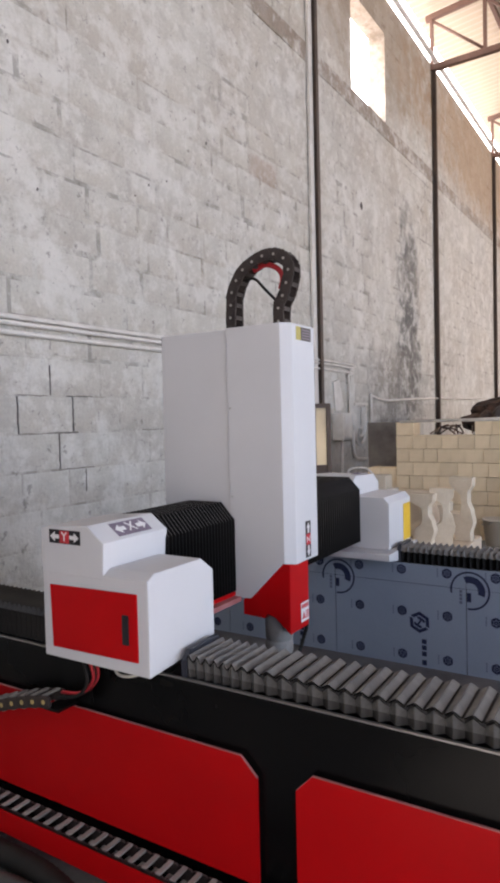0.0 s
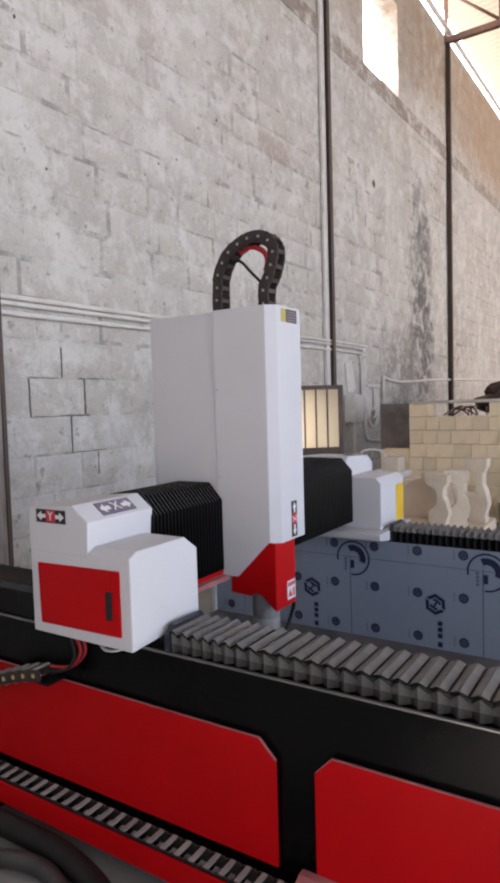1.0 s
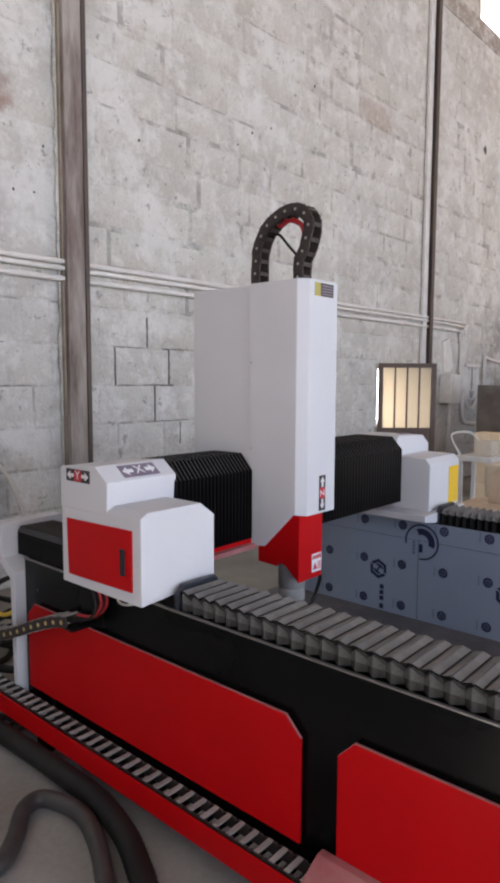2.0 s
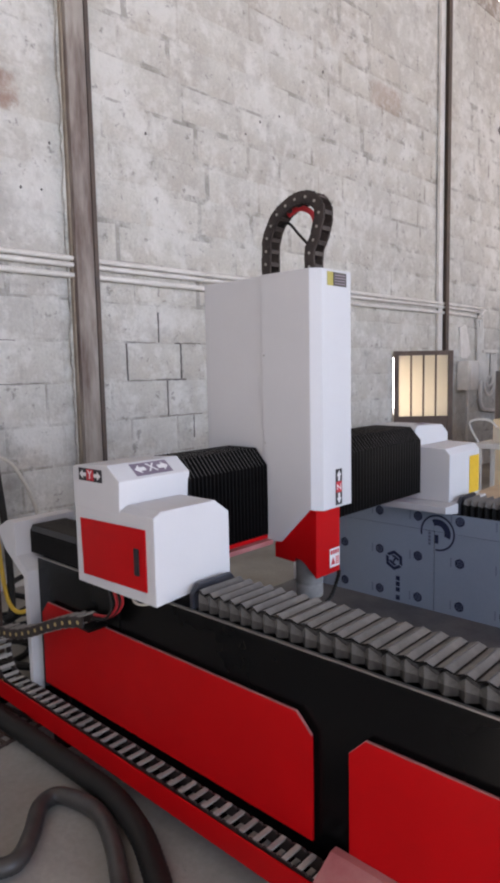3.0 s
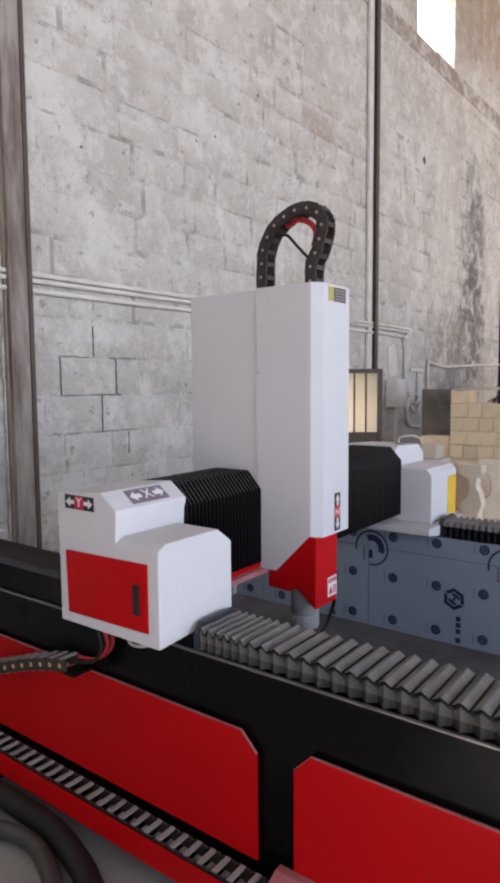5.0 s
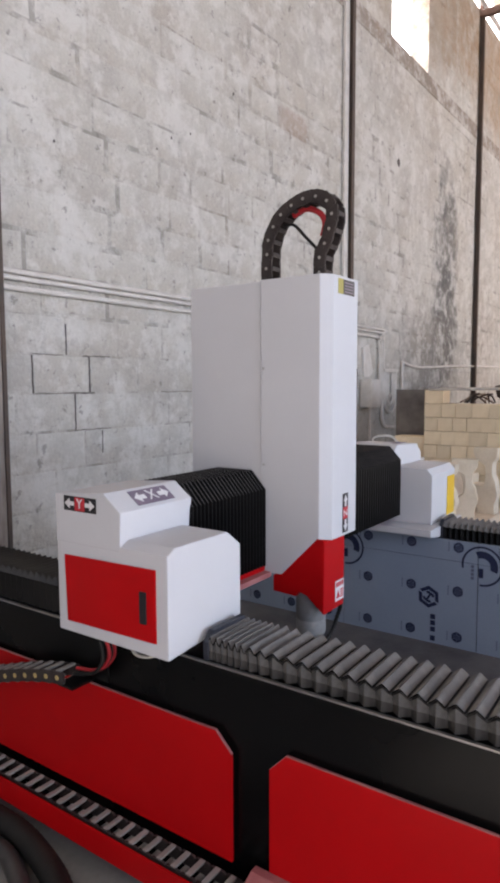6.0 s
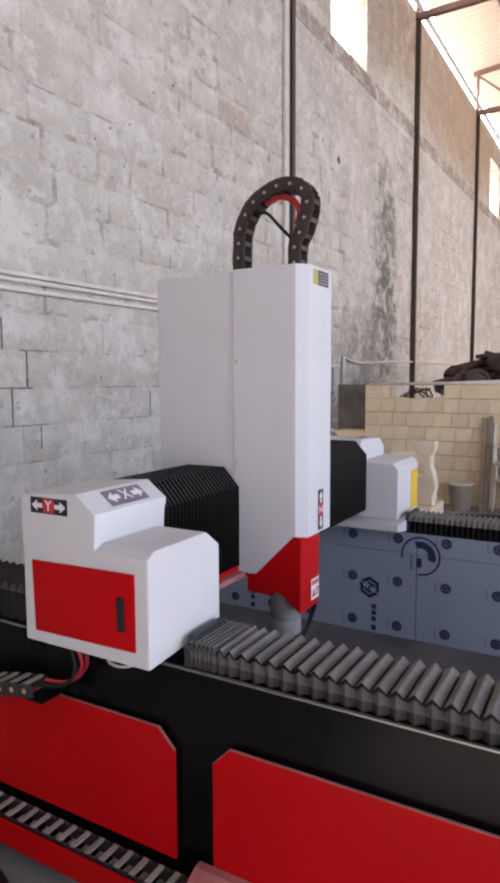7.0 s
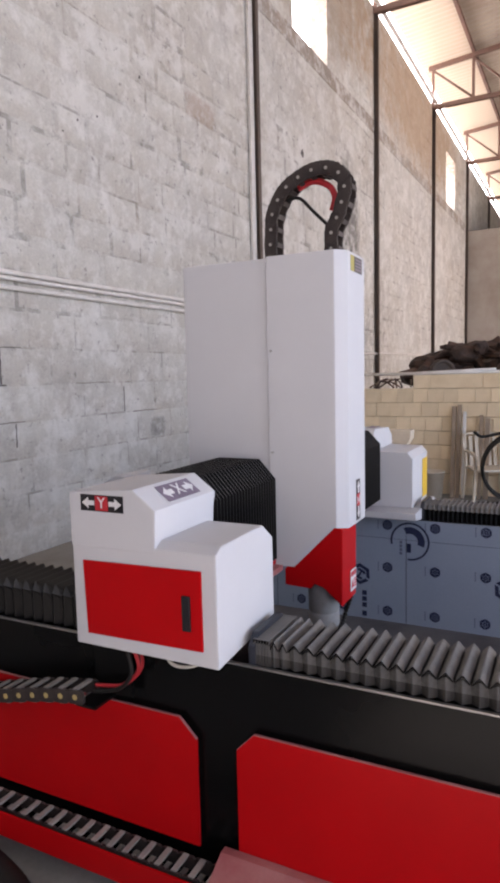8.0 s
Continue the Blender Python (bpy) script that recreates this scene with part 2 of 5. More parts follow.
M_LIME_WARM = material("tan_stone", (0.7, 0.58, 0.44), 0.9, 0, (0.58, 0.45, 0.33), 5, 60, 0.3)
M_CONDUIT = material("painted_conduit", (0.74, 0.71, 0.67), 0.45, 0, (0.6, 0.57, 0.52), 6, 80, 0.1)
M_WOODF = material("dark_brown_frame", (0.12, 0.078, 0.058), 0.6, 0, (0.08, 0.055, 0.042), 6, 80, 0.2)
# dark colour of the sheet that stands in for shadow beside the stack
M_SHADE = material("shade_sheet", (0.2, 0.18, 0.165), 0.8, 0, (0.08, 0.07, 0.065), 2.5, 60, 0.2)
M_JUNK = material("scrap_metal", (0.035, 0.028, 0.025), 0.65, 0.2, (0.13, 0.075, 0.055), 5, 60, 0.4)
M_JUNK_PALE = material("dusty_scrap", (0.34, 0.28, 0.22), 0.8, 0, (0.2, 0.16, 0.12), 4, 60, 0.3)
M_PLASTIC = material("white_plastic", (0.64, 0.56, 0.45), 0.45, 0, (0.56, 0.48, 0.37), 4, 80, 0.03)
M_WOOD = material("grey_plank", (0.33, 0.25, 0.18), 0.8, 0, (0.24, 0.18, 0.13), 7, 70, 0.2, 0.12)
M_RUBBER = material("black_rubber_hose", (0.012, 0.011, 0.01), 0.55, 0, (0.022, 0.02, 0.018), 9, 90, 0.15, spec=0.22)
M_HOSE_GREY = material("clear_grey_hose", (0.06, 0.055, 0.05), 0.4, 0, (0.03, 0.027, 0.025), 9, 90, 0.15)
M_CABLE_R = material("red_cable", (0.4, 0.02, 0.025), 0.5, 0, None, 9, 90, 0.0)
M_CABLE_Y = material("yellow_cable", (0.65, 0.42, 0.04), 0.5, 0, None, 9, 90, 0.0)
M_CABLE_W = material("pale_cable", (0.55, 0.52, 0.45), 0.5, 0, None, 9, 90, 0.0)


def translucent(name, color, through_color, share=0.75, stretch=(1, 1, 1), dark=0.45):
    m = bpy.data.materials.new(name)
    m.use_nodes = True
    n, l = m.node_tree.nodes, m.node_tree.links
    b = n["Principled BSDF"]
    b.inputs["Roughness"].default_value = 0.5
    b.inputs["Base Color"].default_value = (*color, 1)
    t = n.new("ShaderNodeBsdfTranslucent")
    no = n.new("ShaderNodeTexNoise")
    no.inputs["Scale"].default_value = 1.6
    no.inputs["Detail"].default_value = 5
    tc = n.new("ShaderNodeTexCoord")
    mp = n.new("ShaderNodeMapping")
    mp.inputs["Scale"].default_value = stretch
    l.new(tc.outputs["Object"], mp.inputs["Vector"])
    l.new(mp.outputs[0], no.inputs["Vector"])
    mx = n.new("ShaderNodeMix")
    mx.data_type = "RGBA"
    mx.inputs[6].default_value = (*through_color, 1)
    mx.inputs[7].default_value = (*[c * dark for c in through_color], 1)
    l.new(no.outputs[0], mx.inputs[0])
    l.new(mx.outputs[2], t.inputs[0])
    s = n.new("ShaderNodeMixShader")
    s.inputs[0].default_value = share
    l.new(b.outputs[0], s.inputs[1])
    l.new(t.outputs[0], s.inputs[2])
    l.new(s.outputs[0], n["Material Output"].inputs[0])
    return m


M_SKYLIGHT = translucent("fibreglass_sheet", (0.45, 0.37, 0.28), (0.62, 0.5, 0.36), 0.05, (4.5, 0.45, 1))
M_FROSTED = translucent("frosted_glass", (0.8, 0.74, 0.62), (0.93, 0.85, 0.69), 0.72, dark=0.7)

M_HAZE = bpy.data.materials.new("glaring_sky")
M_HAZE.use_nodes = True
_e = M_HAZE.node_tree.nodes.new("ShaderNodeEmission")
_e.inputs[0].default_value = (1.0, 0.95, 0.88, 1)
_e.inputs[1].default_value = 2.6
M_HAZE.node_tree.links.new(_e.outputs[0], M_HAZE.node_tree.nodes["Material Output"].inputs[0])

# ---------------------------------------------------------------- mesh helpers


def box(bm, x0, x1, y0, y1, z0, z1, bevel=0.0, mat=0):
    made = bmesh.ops.create_cube(bm, size=1)
    vs = made["verts"]
    bmesh.ops.scale(bm, vec=(x1 - x0, y1 - y0, z1 - z0), verts=vs)
    bmesh.ops.translate(bm, vec=((x0 + x1) / 2, (y0 + y1) / 2, (z0 + z1) / 2), verts=vs)
    fs = {f for v in vs for f in v.link_faces}
    for f in fs:
        f.material_index = mat
    if bevel:
        es = {e for v in vs for e in v.link_edges}
        bmesh.ops.bevel(bm, geom=list(es), offset=bevel, segments=2, affect="EDGES", profile=0.7)
    return bm


def prism(bm, outline, axis, a, b, bevel=0.0, mat=0):
    """An outline of two coordinates carried along axis from a to b."""
    def at(p, v):
        return {"x": (v, p[0], p[1]), "y": (p[0], v, p[1]), "z": (p[0], p[1], v)}[axis]
    lo = [bm.verts.new(at(p, a)) for p in outline]
    hi = [bm.verts.new(at(p, b)) for p in outline]
    fs = [bm.faces.new(lo), bm.faces.new(hi)]
    k = len(outline)
    for i in range(k):
        fs.append(bm.faces.new((lo[i], lo[(i + 1) % k], hi[(i + 1) % k], hi[i])))
    for f in fs:
        f.material_index = mat
    bmesh.ops.recalc_face_normals(bm, faces=fs)
    if bevel:
        es = {e for f in fs for e in f.edges}
        bmesh.ops.bevel(bm, geom=list(es), offset=bevel, segments=2, affect="EDGES", profile=0.7)
    return bm


def smooth_path(points, steps=6):
    pts = [Vector(p) for p in points]
    out = []
    for i in range(len(pts) - 1):
        p0, p1, p2, p3 = pts[max(i - 1, 0)], pts[i], pts[i + 1], pts[min(i + 2, len(pts) - 1)]
        for k in range(steps):
            t = k / steps
            out.append(0.5 * ((2 * p1) + (p2 - p0) * t + (2 * p0 - 5 * p1 + 4 * p2 - p3) * t * t + (3 * p1 - p0 - 3 * p2 + p3) * t ** 3))
    out.append(pts[-1])
    return out


def tube(bm, points, r, sides=10, steps=6, mat=0, smooth=True, ribs=0.0):
    path = smooth_path(points, steps) if smooth else [Vector(p) for p in points]
    rings = []
    side = None
    for i, p in enumerate(path):
        d = (path[min(i + 1, len(path) - 1)] - path[max(i - 1, 0)]).normalized()
        if side is None:
            side = d.orthogonal().normalized()
        side = (side - d * side.dot(d)).normalized()
        up = d.cross(side)
        rr = r * (1 + (ribs if i % 2 else -ribs))
        rings.append([bm.verts.new(p + rr * (math.cos(2 * math.pi * k / sides) * side + math.sin(2 * math.pi * k / sides) * up)) for k in range(sides)])
    for a, b in zip(rings, rings[1:]):
        for k in range(sides):
            f = bm.faces.new((a[k], a[(k + 1) % sides], b[(k + 1) % sides], b[k]))
            f.smooth, f.material_index = True, mat
    for ring in (rings[0][::-1], rings[-1]):
        bm.faces.new(ring).material_index = mat
    return bm


def cyl(bm, p, q, r, sides=12, mat=0):
    return tube(bm, [p, q], r, sides, mat=mat, smooth=False)


def lathe(bm, profile, centre, sides=20, mat=0):
    cx, cy, cz = centre
    rings = [[bm.verts.new((cx + r * math.cos(2 * math.pi * k / sides), cy + r * math.sin(2 * math.pi * k / sides), cz + z)) for k in range(sides)] for r, z in profile]
    for a, b in zip(rings, rings[1:]):
        for k in range(sides):
            f = bm.faces.new((a[k], a[(k + 1) % sides], b[(k + 1) % sides], b[k]))
            f.smooth, f.material_index = True, mat
    bm.faces.new(rings[0][::-1])
    bm.faces.new(rings[-1])
    return bm


def mesh_of(bm, *mats):
    me = bpy.data.meshes.new("mesh")
    bmesh.ops.recalc_face_normals(bm, faces=bm.faces[:])
    bm.to_mesh(me)
    bm.free()
    for m in mats:
        me.materials.append(m)
    return me


def part(name, bm, mats, parent, label=""):
    mats = mats if isinstance(mats, (list, tuple)) else [mats]
    me = bm if isinstance(bm, bpy.types.Mesh) else mesh_of(bm, *mats)
    me.name = name
    ob = new(name, me)
    ob.parent = parent
    return tagged(ob, label)


def thing(name, label, category, group="", kind="", at=None):
    ob = new(name)
    if at is not None:
        ob.matrix_basis = at
    return tagged(ob, label, category, group, kind)


def solid(name, bm, mats, label, category, group="", kind=""):
    ob = part(name, bm, mats, None)
    return tagged(ob, label, category, group, kind)


def B():
    return bmesh.new()


def text_mesh(body, size):
    cu = bpy.data.curves.new("letter", "FONT")
    cu.body, cu.size, cu.align_x, cu.align_y, cu.extrude = body, size, "CENTER", "CENTER", 0.0006
    ob = bpy.data.objects.new("letter", cu)
    scene.collection.objects.link(ob)
    bpy.context.view_layer.update()
    me = bpy.data.meshes.new_from_object(ob.evaluated_get(bpy.context.evaluated_depsgraph_get()))
    bpy.data.objects.remove(ob)
    return me


# ---------------------------------------------------------------- the hall
# the long wall stands at a slight angle to the machine
WALL_TURN = -math.degrees(math.atan(0.025))
HALL = pose(0, 4.314, 0, 0, 0, WALL_TURN)      # x along the wall, y outwards through it
POSTS = (3.12, 8.74, 14.54, 20.32, 26.14, 31.9, 37.7)
WALL_TOP = 9.22
HOLES = [(10.2, 11.72, 6.93, 8.54), (22.42, 23.98, 6.93, 8.54), (7.525, 8.12, 0.95, 1.68)]


def hall(name, bm, mats, label, category, group="", kind="structure"):
    ob = solid(name, bm, mats, label, category, group, kind)
    ob.matrix_basis = HALL
    return ob


def build_hall():
    bm = B()
    box(bm, -60, 90, -70, 60, -0.3, 0.0)
    tagged(part("ground", bm, M_FLOOR, None), "dusty grey-brown concrete floor", "floor", kind="structure")
    # core of the long wall, split round the openings
    bm = B()
    zs = [0, 0.95, 1.68, 6.93, 8.54, WALL_TOP]
    xs = sorted({-7.0, 44.0, *[v for hl in HOLES for v in hl[:2]]})
    for z0, z1 in zip(zs, zs[1:]):
        for x0, x1 in zip(xs, xs[1:]):
            if not any(a <= x0 + 0.01 and x1 <= b + 0.01 and c <= z0 + 0.01 and z1 <= d + 0.01 for a, b, c, d in HOLES):
                box(bm, x0, x1, 0.0035, 0.32, z0, z1)
    hall("wall_north", bm, M_MORTAR, "tall wall of whitewashed limestone blocks with flaking wash", "wall")
    bm = B()
    box(bm, -7, 44, -0.012, 0.011, 6.64, 6.91)
    hall("ring_beam", bm, M_RING, "weathered concrete ring beam running along the wall", "beam")
    # the hall's other sides, out of view; the west gateway is sized for the sun patch
    bm = B()
    # the opening from 16 to 24 is added for the far lamp
    for x0, x1, z0, z1 in ((-7.0, -1.9, 0, 8), (7.1, 16, 0, 8), (24, 44, 0, 8), (-1.9, 7.1, 5.5, 8), (16, 24, 5.5, 8)):
        box(bm, x0, x1, -14.5, -14.2, z0, z1)
    hall("wall_south", bm, M_MORTAR, "unseen plastered hall wall, its second gateway added for light", "wall")
    bm = B()
    for y0, y1, z0, z1 in ((-14.2, -10.5, 0, 10.38), (-5.1, 0.0, 0, 10.38), (-10.5, -5.1, 7.1, 10.38)):
        box(bm, -3.8, -3.5, y0, y1, z0, z1)
    prism(bm, [(-14.2, 10.38), (0.0, 10.38), (0.0, 10.395), (-7.1, 11.065), (-14.2, 10.395)], "x", -3.8, -3.5)
    hall("wall_west", bm, M_MORTAR, "plastered end wall with an open gateway", "wall")
    bm = B()
    box(bm, 26.3, 26.6, -14.2, 0.0, 0, 6.7)
    hall("wall_cross", bm, M_BEAM, "grey rendered cross wall lower than the roof", "wall")
    bm = B()
    box(bm, 44, 44.3, -14.2, 0.3, 0, 12)
    hall("wall_east", bm, M_MORTAR, "far end wall of the hall", "wall")
    bm = B()
    box(bm, -60, 500, 9.0, 9.1, 0.0, 120)
    hall("backdrop", bm, M_HAZE, "white glaring daylight outside the openings", "sky")


def build_wall_blocks():
    """Ashlar courses with recessed joints; the nearest are pieces of their own, the rest one joined part."""
    rng = random.Random(5)
    H, L = 0.3133, 0.57
    wall = bpy.data.objects["wall_north"]
    shapes = {}

    def block(w, h_, inset, sink, k):
        """Points and faces of one block about its middle; inset and sink round its face, without them it lies flush."""
        r2 = random.Random(k)
        d = 0.3 * inset
        a, b = w / 2, h_ / 2
        v = [(sx * a, sink, sz * b) for sx, sz in ((-1, -1), (1, -1), (1, 1), (-1, 1))]
        v += [(sx * (a - inset) + r2.uniform(-d, d), r2.uniform(0, 0.15) * sink, sz * (b - inset) + r2.uniform(-d, d)) for sx, sz in ((-1, -1), (1, -1), (1, 1), (-1, 1))]
        v += [(sx * a, 0.02, sz * b) for sx, sz in ((-1, -1), (1, -1), (1, 1), (-1, 1))]
        f = [(4, 5, 6, 7)]
        for i in range(4):
            j = (i + 1) % 4
            f += [(i, j, 4 + j, 4 + i), (8 + i, 8 + j, j, i)]
        return v, f

    def shape(w, h_, inset, sink, k):
        key = (round(w, 3), round(h_, 3), inset, k)
        if key not in shapes:
            me = bpy.data.meshes.new("stone_block")
            v, f = block(w, h_, inset, sink, k)
            me.from_pydata(v, [], f)
            me.materials.append(M_STONE)
            shapes[key] = me
        return shapes[key]

    def bare(x, z):
        """Where the wash has worn off and the blocks stand out singly."""
        return noise.noise(Vector((0.42 * x, 0.6 * z, 3.7))) + 0.5 * noise.noise(Vector((1.3 * x, 1.7 * z, 9.1)))

    verts, faces = [], []
    z_edges = [1.4767 + H * k for k in range(-5, 30)]
    count = 0
    for row, z0 in enumerate(z_edges):
        z1 = z0 + H
        lo, hi = max(z0, 0.0), min(z1, WALL_TOP)
        if hi - lo < 0.06:
            continue
        even = {4: 0.41, 5: 0.0, 6: 0.33}.get(row)
        x1 = 3.503 - 0.57 * 20 + (rng.uniform(0, 0.5) if even is None else even)
        while x1 < 43.5:
            x0, x1 = x1, x1 + (rng.uniform(0.42, 0.7) if even is None else L)
            if x1 < 0.6:
                continue
            spans = [(x0, x1)]
            for a, b, c, d in HOLES:
                if hi > c + 0.02 and lo < d - 0.02:
                    cut = []
                    for s0, s1 in spans:
                        if s1 <= a or s0 >= b:
                            cut.append((s0, s1))
                        else:
                            if s0 < a:
                                cut.append((s0, a))
                            if s1 > b:
                                cut.append((b, s1))
                    spans = cut
            for s0, s1 in spans:
                mid = ((s0 + s1) / 2, (lo + hi) / 2)
                low = hi < 2.3
                rough = bare(*mid)
                worn = rough > -0.12 or low
                gap = (0.004 if low else 0.006) if worn else 0.0
                w, hh = s1 - s0 - 2 * gap, hi - lo - 2 * gap
                if w < 0.05 or hh < 0.04:
                    continue
                k = rng.randrange(6)
                inset = (0.012 if low else 0.022 + 0.004 * k) if worn else 0.001
                sink = (0.006 if low else 0.011) if worn else 0.0
                y = rng.uniform(-0.006, 0.001) if worn and not low else 0.0
                if 1.9 < s0 < 10.6 and lo < 4.9 and count < 290:
                    ob = part("stone_block", shape(w, hh, inset, sink, k), M_STONE, wall)
                    ob.matrix_basis = pose(mid[0], y, mid[1])
                    count += 1
                else:
                    n = len(verts)
                    v, f = block(w, hh, inset, sink, k)
                    verts += [(p[0] + mid[0], p[1] + y, p[2] + mid[1]) for p in v]
                    faces += [tuple(n + i for i in q) for q in f]
    # open joints where the wash has fallen out
    for x, z, w_, h_ in ((3.503, 1.63, 0.011, 0.3), (4.073, 1.635, 0.016, 0.3), (3.8, 1.477, 0.58, 0.008), (3.913, 1.32, 0.011, 0.3), (4.15, 1.79, 0.3, 0.012), (3.834, 1.92, 0.01, 0.25), (4.1, 1.163, 0.4, 0.009), (3.65, 1.79, 0.3, 0.006), (4.2, 1.05, 0.01, 0.2), (4.02, 1.477, 0.2, 0.013), (2.5, 1.477, 0.5, 0.008), (2.35, 1.79, 0.4, 0.008), (2.36, 1.63, 0.01, 0.28), (5.2, 1.477, 0.5, 0.007), (5.65, 1.3, 0.009, 0.26), (6.0, 1.163, 0.4, 0.008)):
        bm = B()
        n_ = 9
        long_x = w_ > h_
        pts = []
        for k in range(n_):
            f = k / (n_ - 1) - 0.5
            th = (h_ if long_x else w_) * (0.35 + 0.65 * rng.random()) / 2
            off = rng.uniform(-0.003, 0.003)
            pts.append((f * (w_ if long_x else h_), off, th))
        if long_x:
            o = [(x + a_, z + o_ + t_) for a_, o_, t_ in pts] + [(x + a_, z + o_ - t_) for a_, o_, t_ in pts[::-1]]
        else:
            o = [(x + o_ - t_, z + a_) for a_, o_, t_ in pts] + [(x + o_ + t_, z + a_) for a_, o_, t_ in pts[::-1]]
        prism(bm, o, "y", -0.0052, 0.003)
        part("open_joint", bm, M_CRACK, wall)
    for x, z, r_ in ((10.51, 5.11, 0.055), (3.77, 3.48, 0.011), (2.66, 2.86, 0.009), (5.14, 3.91, 0.011), (2.9, 3.21, 0.009), (5.42, 4.03, 0.01), (4.94, 3.75, 0.009), (2.82, 2.87, 0.008), (3.53, 4.56, 0.012), (6.13, 4.66, 0.012)):
        bm = B()
        o = [(x + r_ * (0.7 + 0.5 * rng.random()) * math.cos(math.pi * k / 4), z + 1.3 * r_ * (0.7 + 0.5 * rng.random()) * math.sin(math.pi * k / 4)) for k in range(8)]
        prism(bm, o, "y", -0.0054, 0.003)
        part("wall_hole", bm, M_CRACK, wall)
    me = bpy.data.meshes.new("stone_blocks")
    me.from_pydata(verts, [], faces)
    me.materials.append(M_STONE)
    ob = part("stone_blocks", me, M_STONE, wall)
    tagged(ob, kind="stuff")


def build_posts():
    for i, u in enumerate(POSTS):
        t = thing("steel_column", "dark painted steel column against the stone wall" if i else "broad grey steel column with rust and dark edges against the wall", "column", "hall columns", at=HALL)
        w = 0.04
        bm = B()
        if i == 0:
            box(bm, u - 0.1, u + 0.05, -0.1, -0.012, 0.0, 9.07, 0.006)
            part("flange", bm, M_POST_GREY, t, "grey flange stained with rust")
            bm = B()
            box(bm, u + 0.052, u + 0.086, -0.11, -0.012, 0.0, 9.07, 0.005)
            part("edge_angle", bm, M_STEEL_POST, t)
            bm = B()
            box(bm, u - 0.118, u - 0.102, -0.06, -0.012, 0.0, 9.07, 0.003)
            part("edge_angle", bm, M_JUNK_PALE, t)
            rng = random.Random(17)
            for x0, x1, amp in ((u - 0.119, u - 0.134, 0.012), (u + 0.087, u + 0.1, 0.01)):
                zs = [9.05 * k / 150 for k in range(151)]
                bm = B()
                prism(bm, [(x0, z) for z in zs] + [(x1 + rng.uniform(-amp, amp), z) for z in zs[::-1]], "y", -0.03, -0.012)
                part("mortar_fill", bm, M_MORTAR, t, "ragged pale mortar along the column")
        else:
            box(bm, u - w, u + w, -0.1, -0.09, 0.0, 9.07)
            part("flange", bm, M_STEEL_POST, t)
            bm = B()
            box(bm, u - 0.006, u + 0.006, -0.089, -0.024, 0.0, 9.07)
            part("web", bm, M_STEEL_POST, t)
            bm = B()
            box(bm, u - w, u + w, -0.023, -0.013, 0.0, 9.07)
            part("flange", bm, M_STEEL_POST, t)
            if i == 1:
                bm = B()
                box(bm, u - 0.16, u - w - 0.006, -0.05, -0.013, 0.0, 9.0)
                part("cover_strip", bm, M_CONDUIT, t, "pale mortar strip beside the column")


def build_roof():
    SL = 0.095
    for u in (2.9, 8.74, 14.54, 20.32, 26.14, 31.9, 37.7):
        t = thing("roof_truss", "rust-red steel roof truss with angled braces", "truss", "roof trusses", at=HALL)
        bm = B()
        box(bm, u - 0.06, u + 0.06, -14.2, 0.0, 9.07, 9.19)
        part("bottom_chord", bm, M_TRUSS, t)
        bm = B()
        prism(bm, [(0.1, 10.15), (0.1, 10.27), (-7.1, 10.27 + SL * 7.1), (-14.3, 10.27), (-14.3, 10.15), (-7.1, 10.15 + SL * 7.1)], "x", u - 0.05, u + 0.05)
        part("top_chord", bm, M_TRUSS, t)
        for k in range(13):
            y = -0.02 - 1.12 * k
            zt = 10.15 + SL * min(-y, 14.2 + y)
            bm = B()
            box(bm, u - 0.035, u + 0.035, y - 0.035, y + 0.035, 9.19, zt + 0.02)
            part("post", bm, M_TRUSS, t)
            if k < 12:
                y2 = y - 1.12
                a, b = (u, y, zt), (u, y2, 9.19)
                bm = B()
                cyl(bm, a, b, 0.032, 6)
                part("brace", bm, M_TRUSS, t)
    for k in range(1, 14):
        y = -0.02 - 1.12 * k if k < 13 else -14.1
        zt = 10.275 + SL * min(-y, 14.2 + y)
        bm = B()
        box(bm, -3.7, 44, y - 0.04, y + 0.04, zt, zt + 0.12)
        hall("purlin", bm, M_TRUSS, "dark rust-red steel purlin under the roof sheets", "purlin", "purlins", "")
    # sheets, corrugated across the slope
    def sheet(bm, y0, y1):
        p, n = 0.11, 436
        rows = []
        for y in (y0, y1):
            zt = 10.40 + SL * min(-y, 14.2 + y)
            rows.append([bm.verts.new((-3.85 + p * i, y, zt + (0.03 if i % 2 else 0.0))) for i in range(n)])
        for i in range(n - 1):
            bm.faces.new((rows[0][i], rows[0][i + 1], rows[1][i + 1], rows[1][i]))
    bm = B()
    sheet(bm, 0.35, -1.16)
    hall("skylight", bm, M_SKYLIGHT, "sunlit translucent fibreglass roof sheets along the eave", "roof")
    bm = B()
    sheet(bm, -1.14, -7.1)
    sheet(bm, -7.1, -14.6)
    hall("ceiling", bm, M_ROOF, "brownish corrugated metal roof sheets", "roof")
    bm = B()
    cyl(bm, (-7, -0.07, 9.32), (44, -0.07, 9.32), 0.05, 8)
    hall("eave_tube", bm, M_CONDUIT, "pale steel tube along the top of the wall", "tube", kind="")


build_hall()
build_posts()
build_roof()

# ---------------------------------------------------------------- the machine's bed
BED_END = 2.50
RAIL_FAR_END = -0.80
FAR_X = 3.56


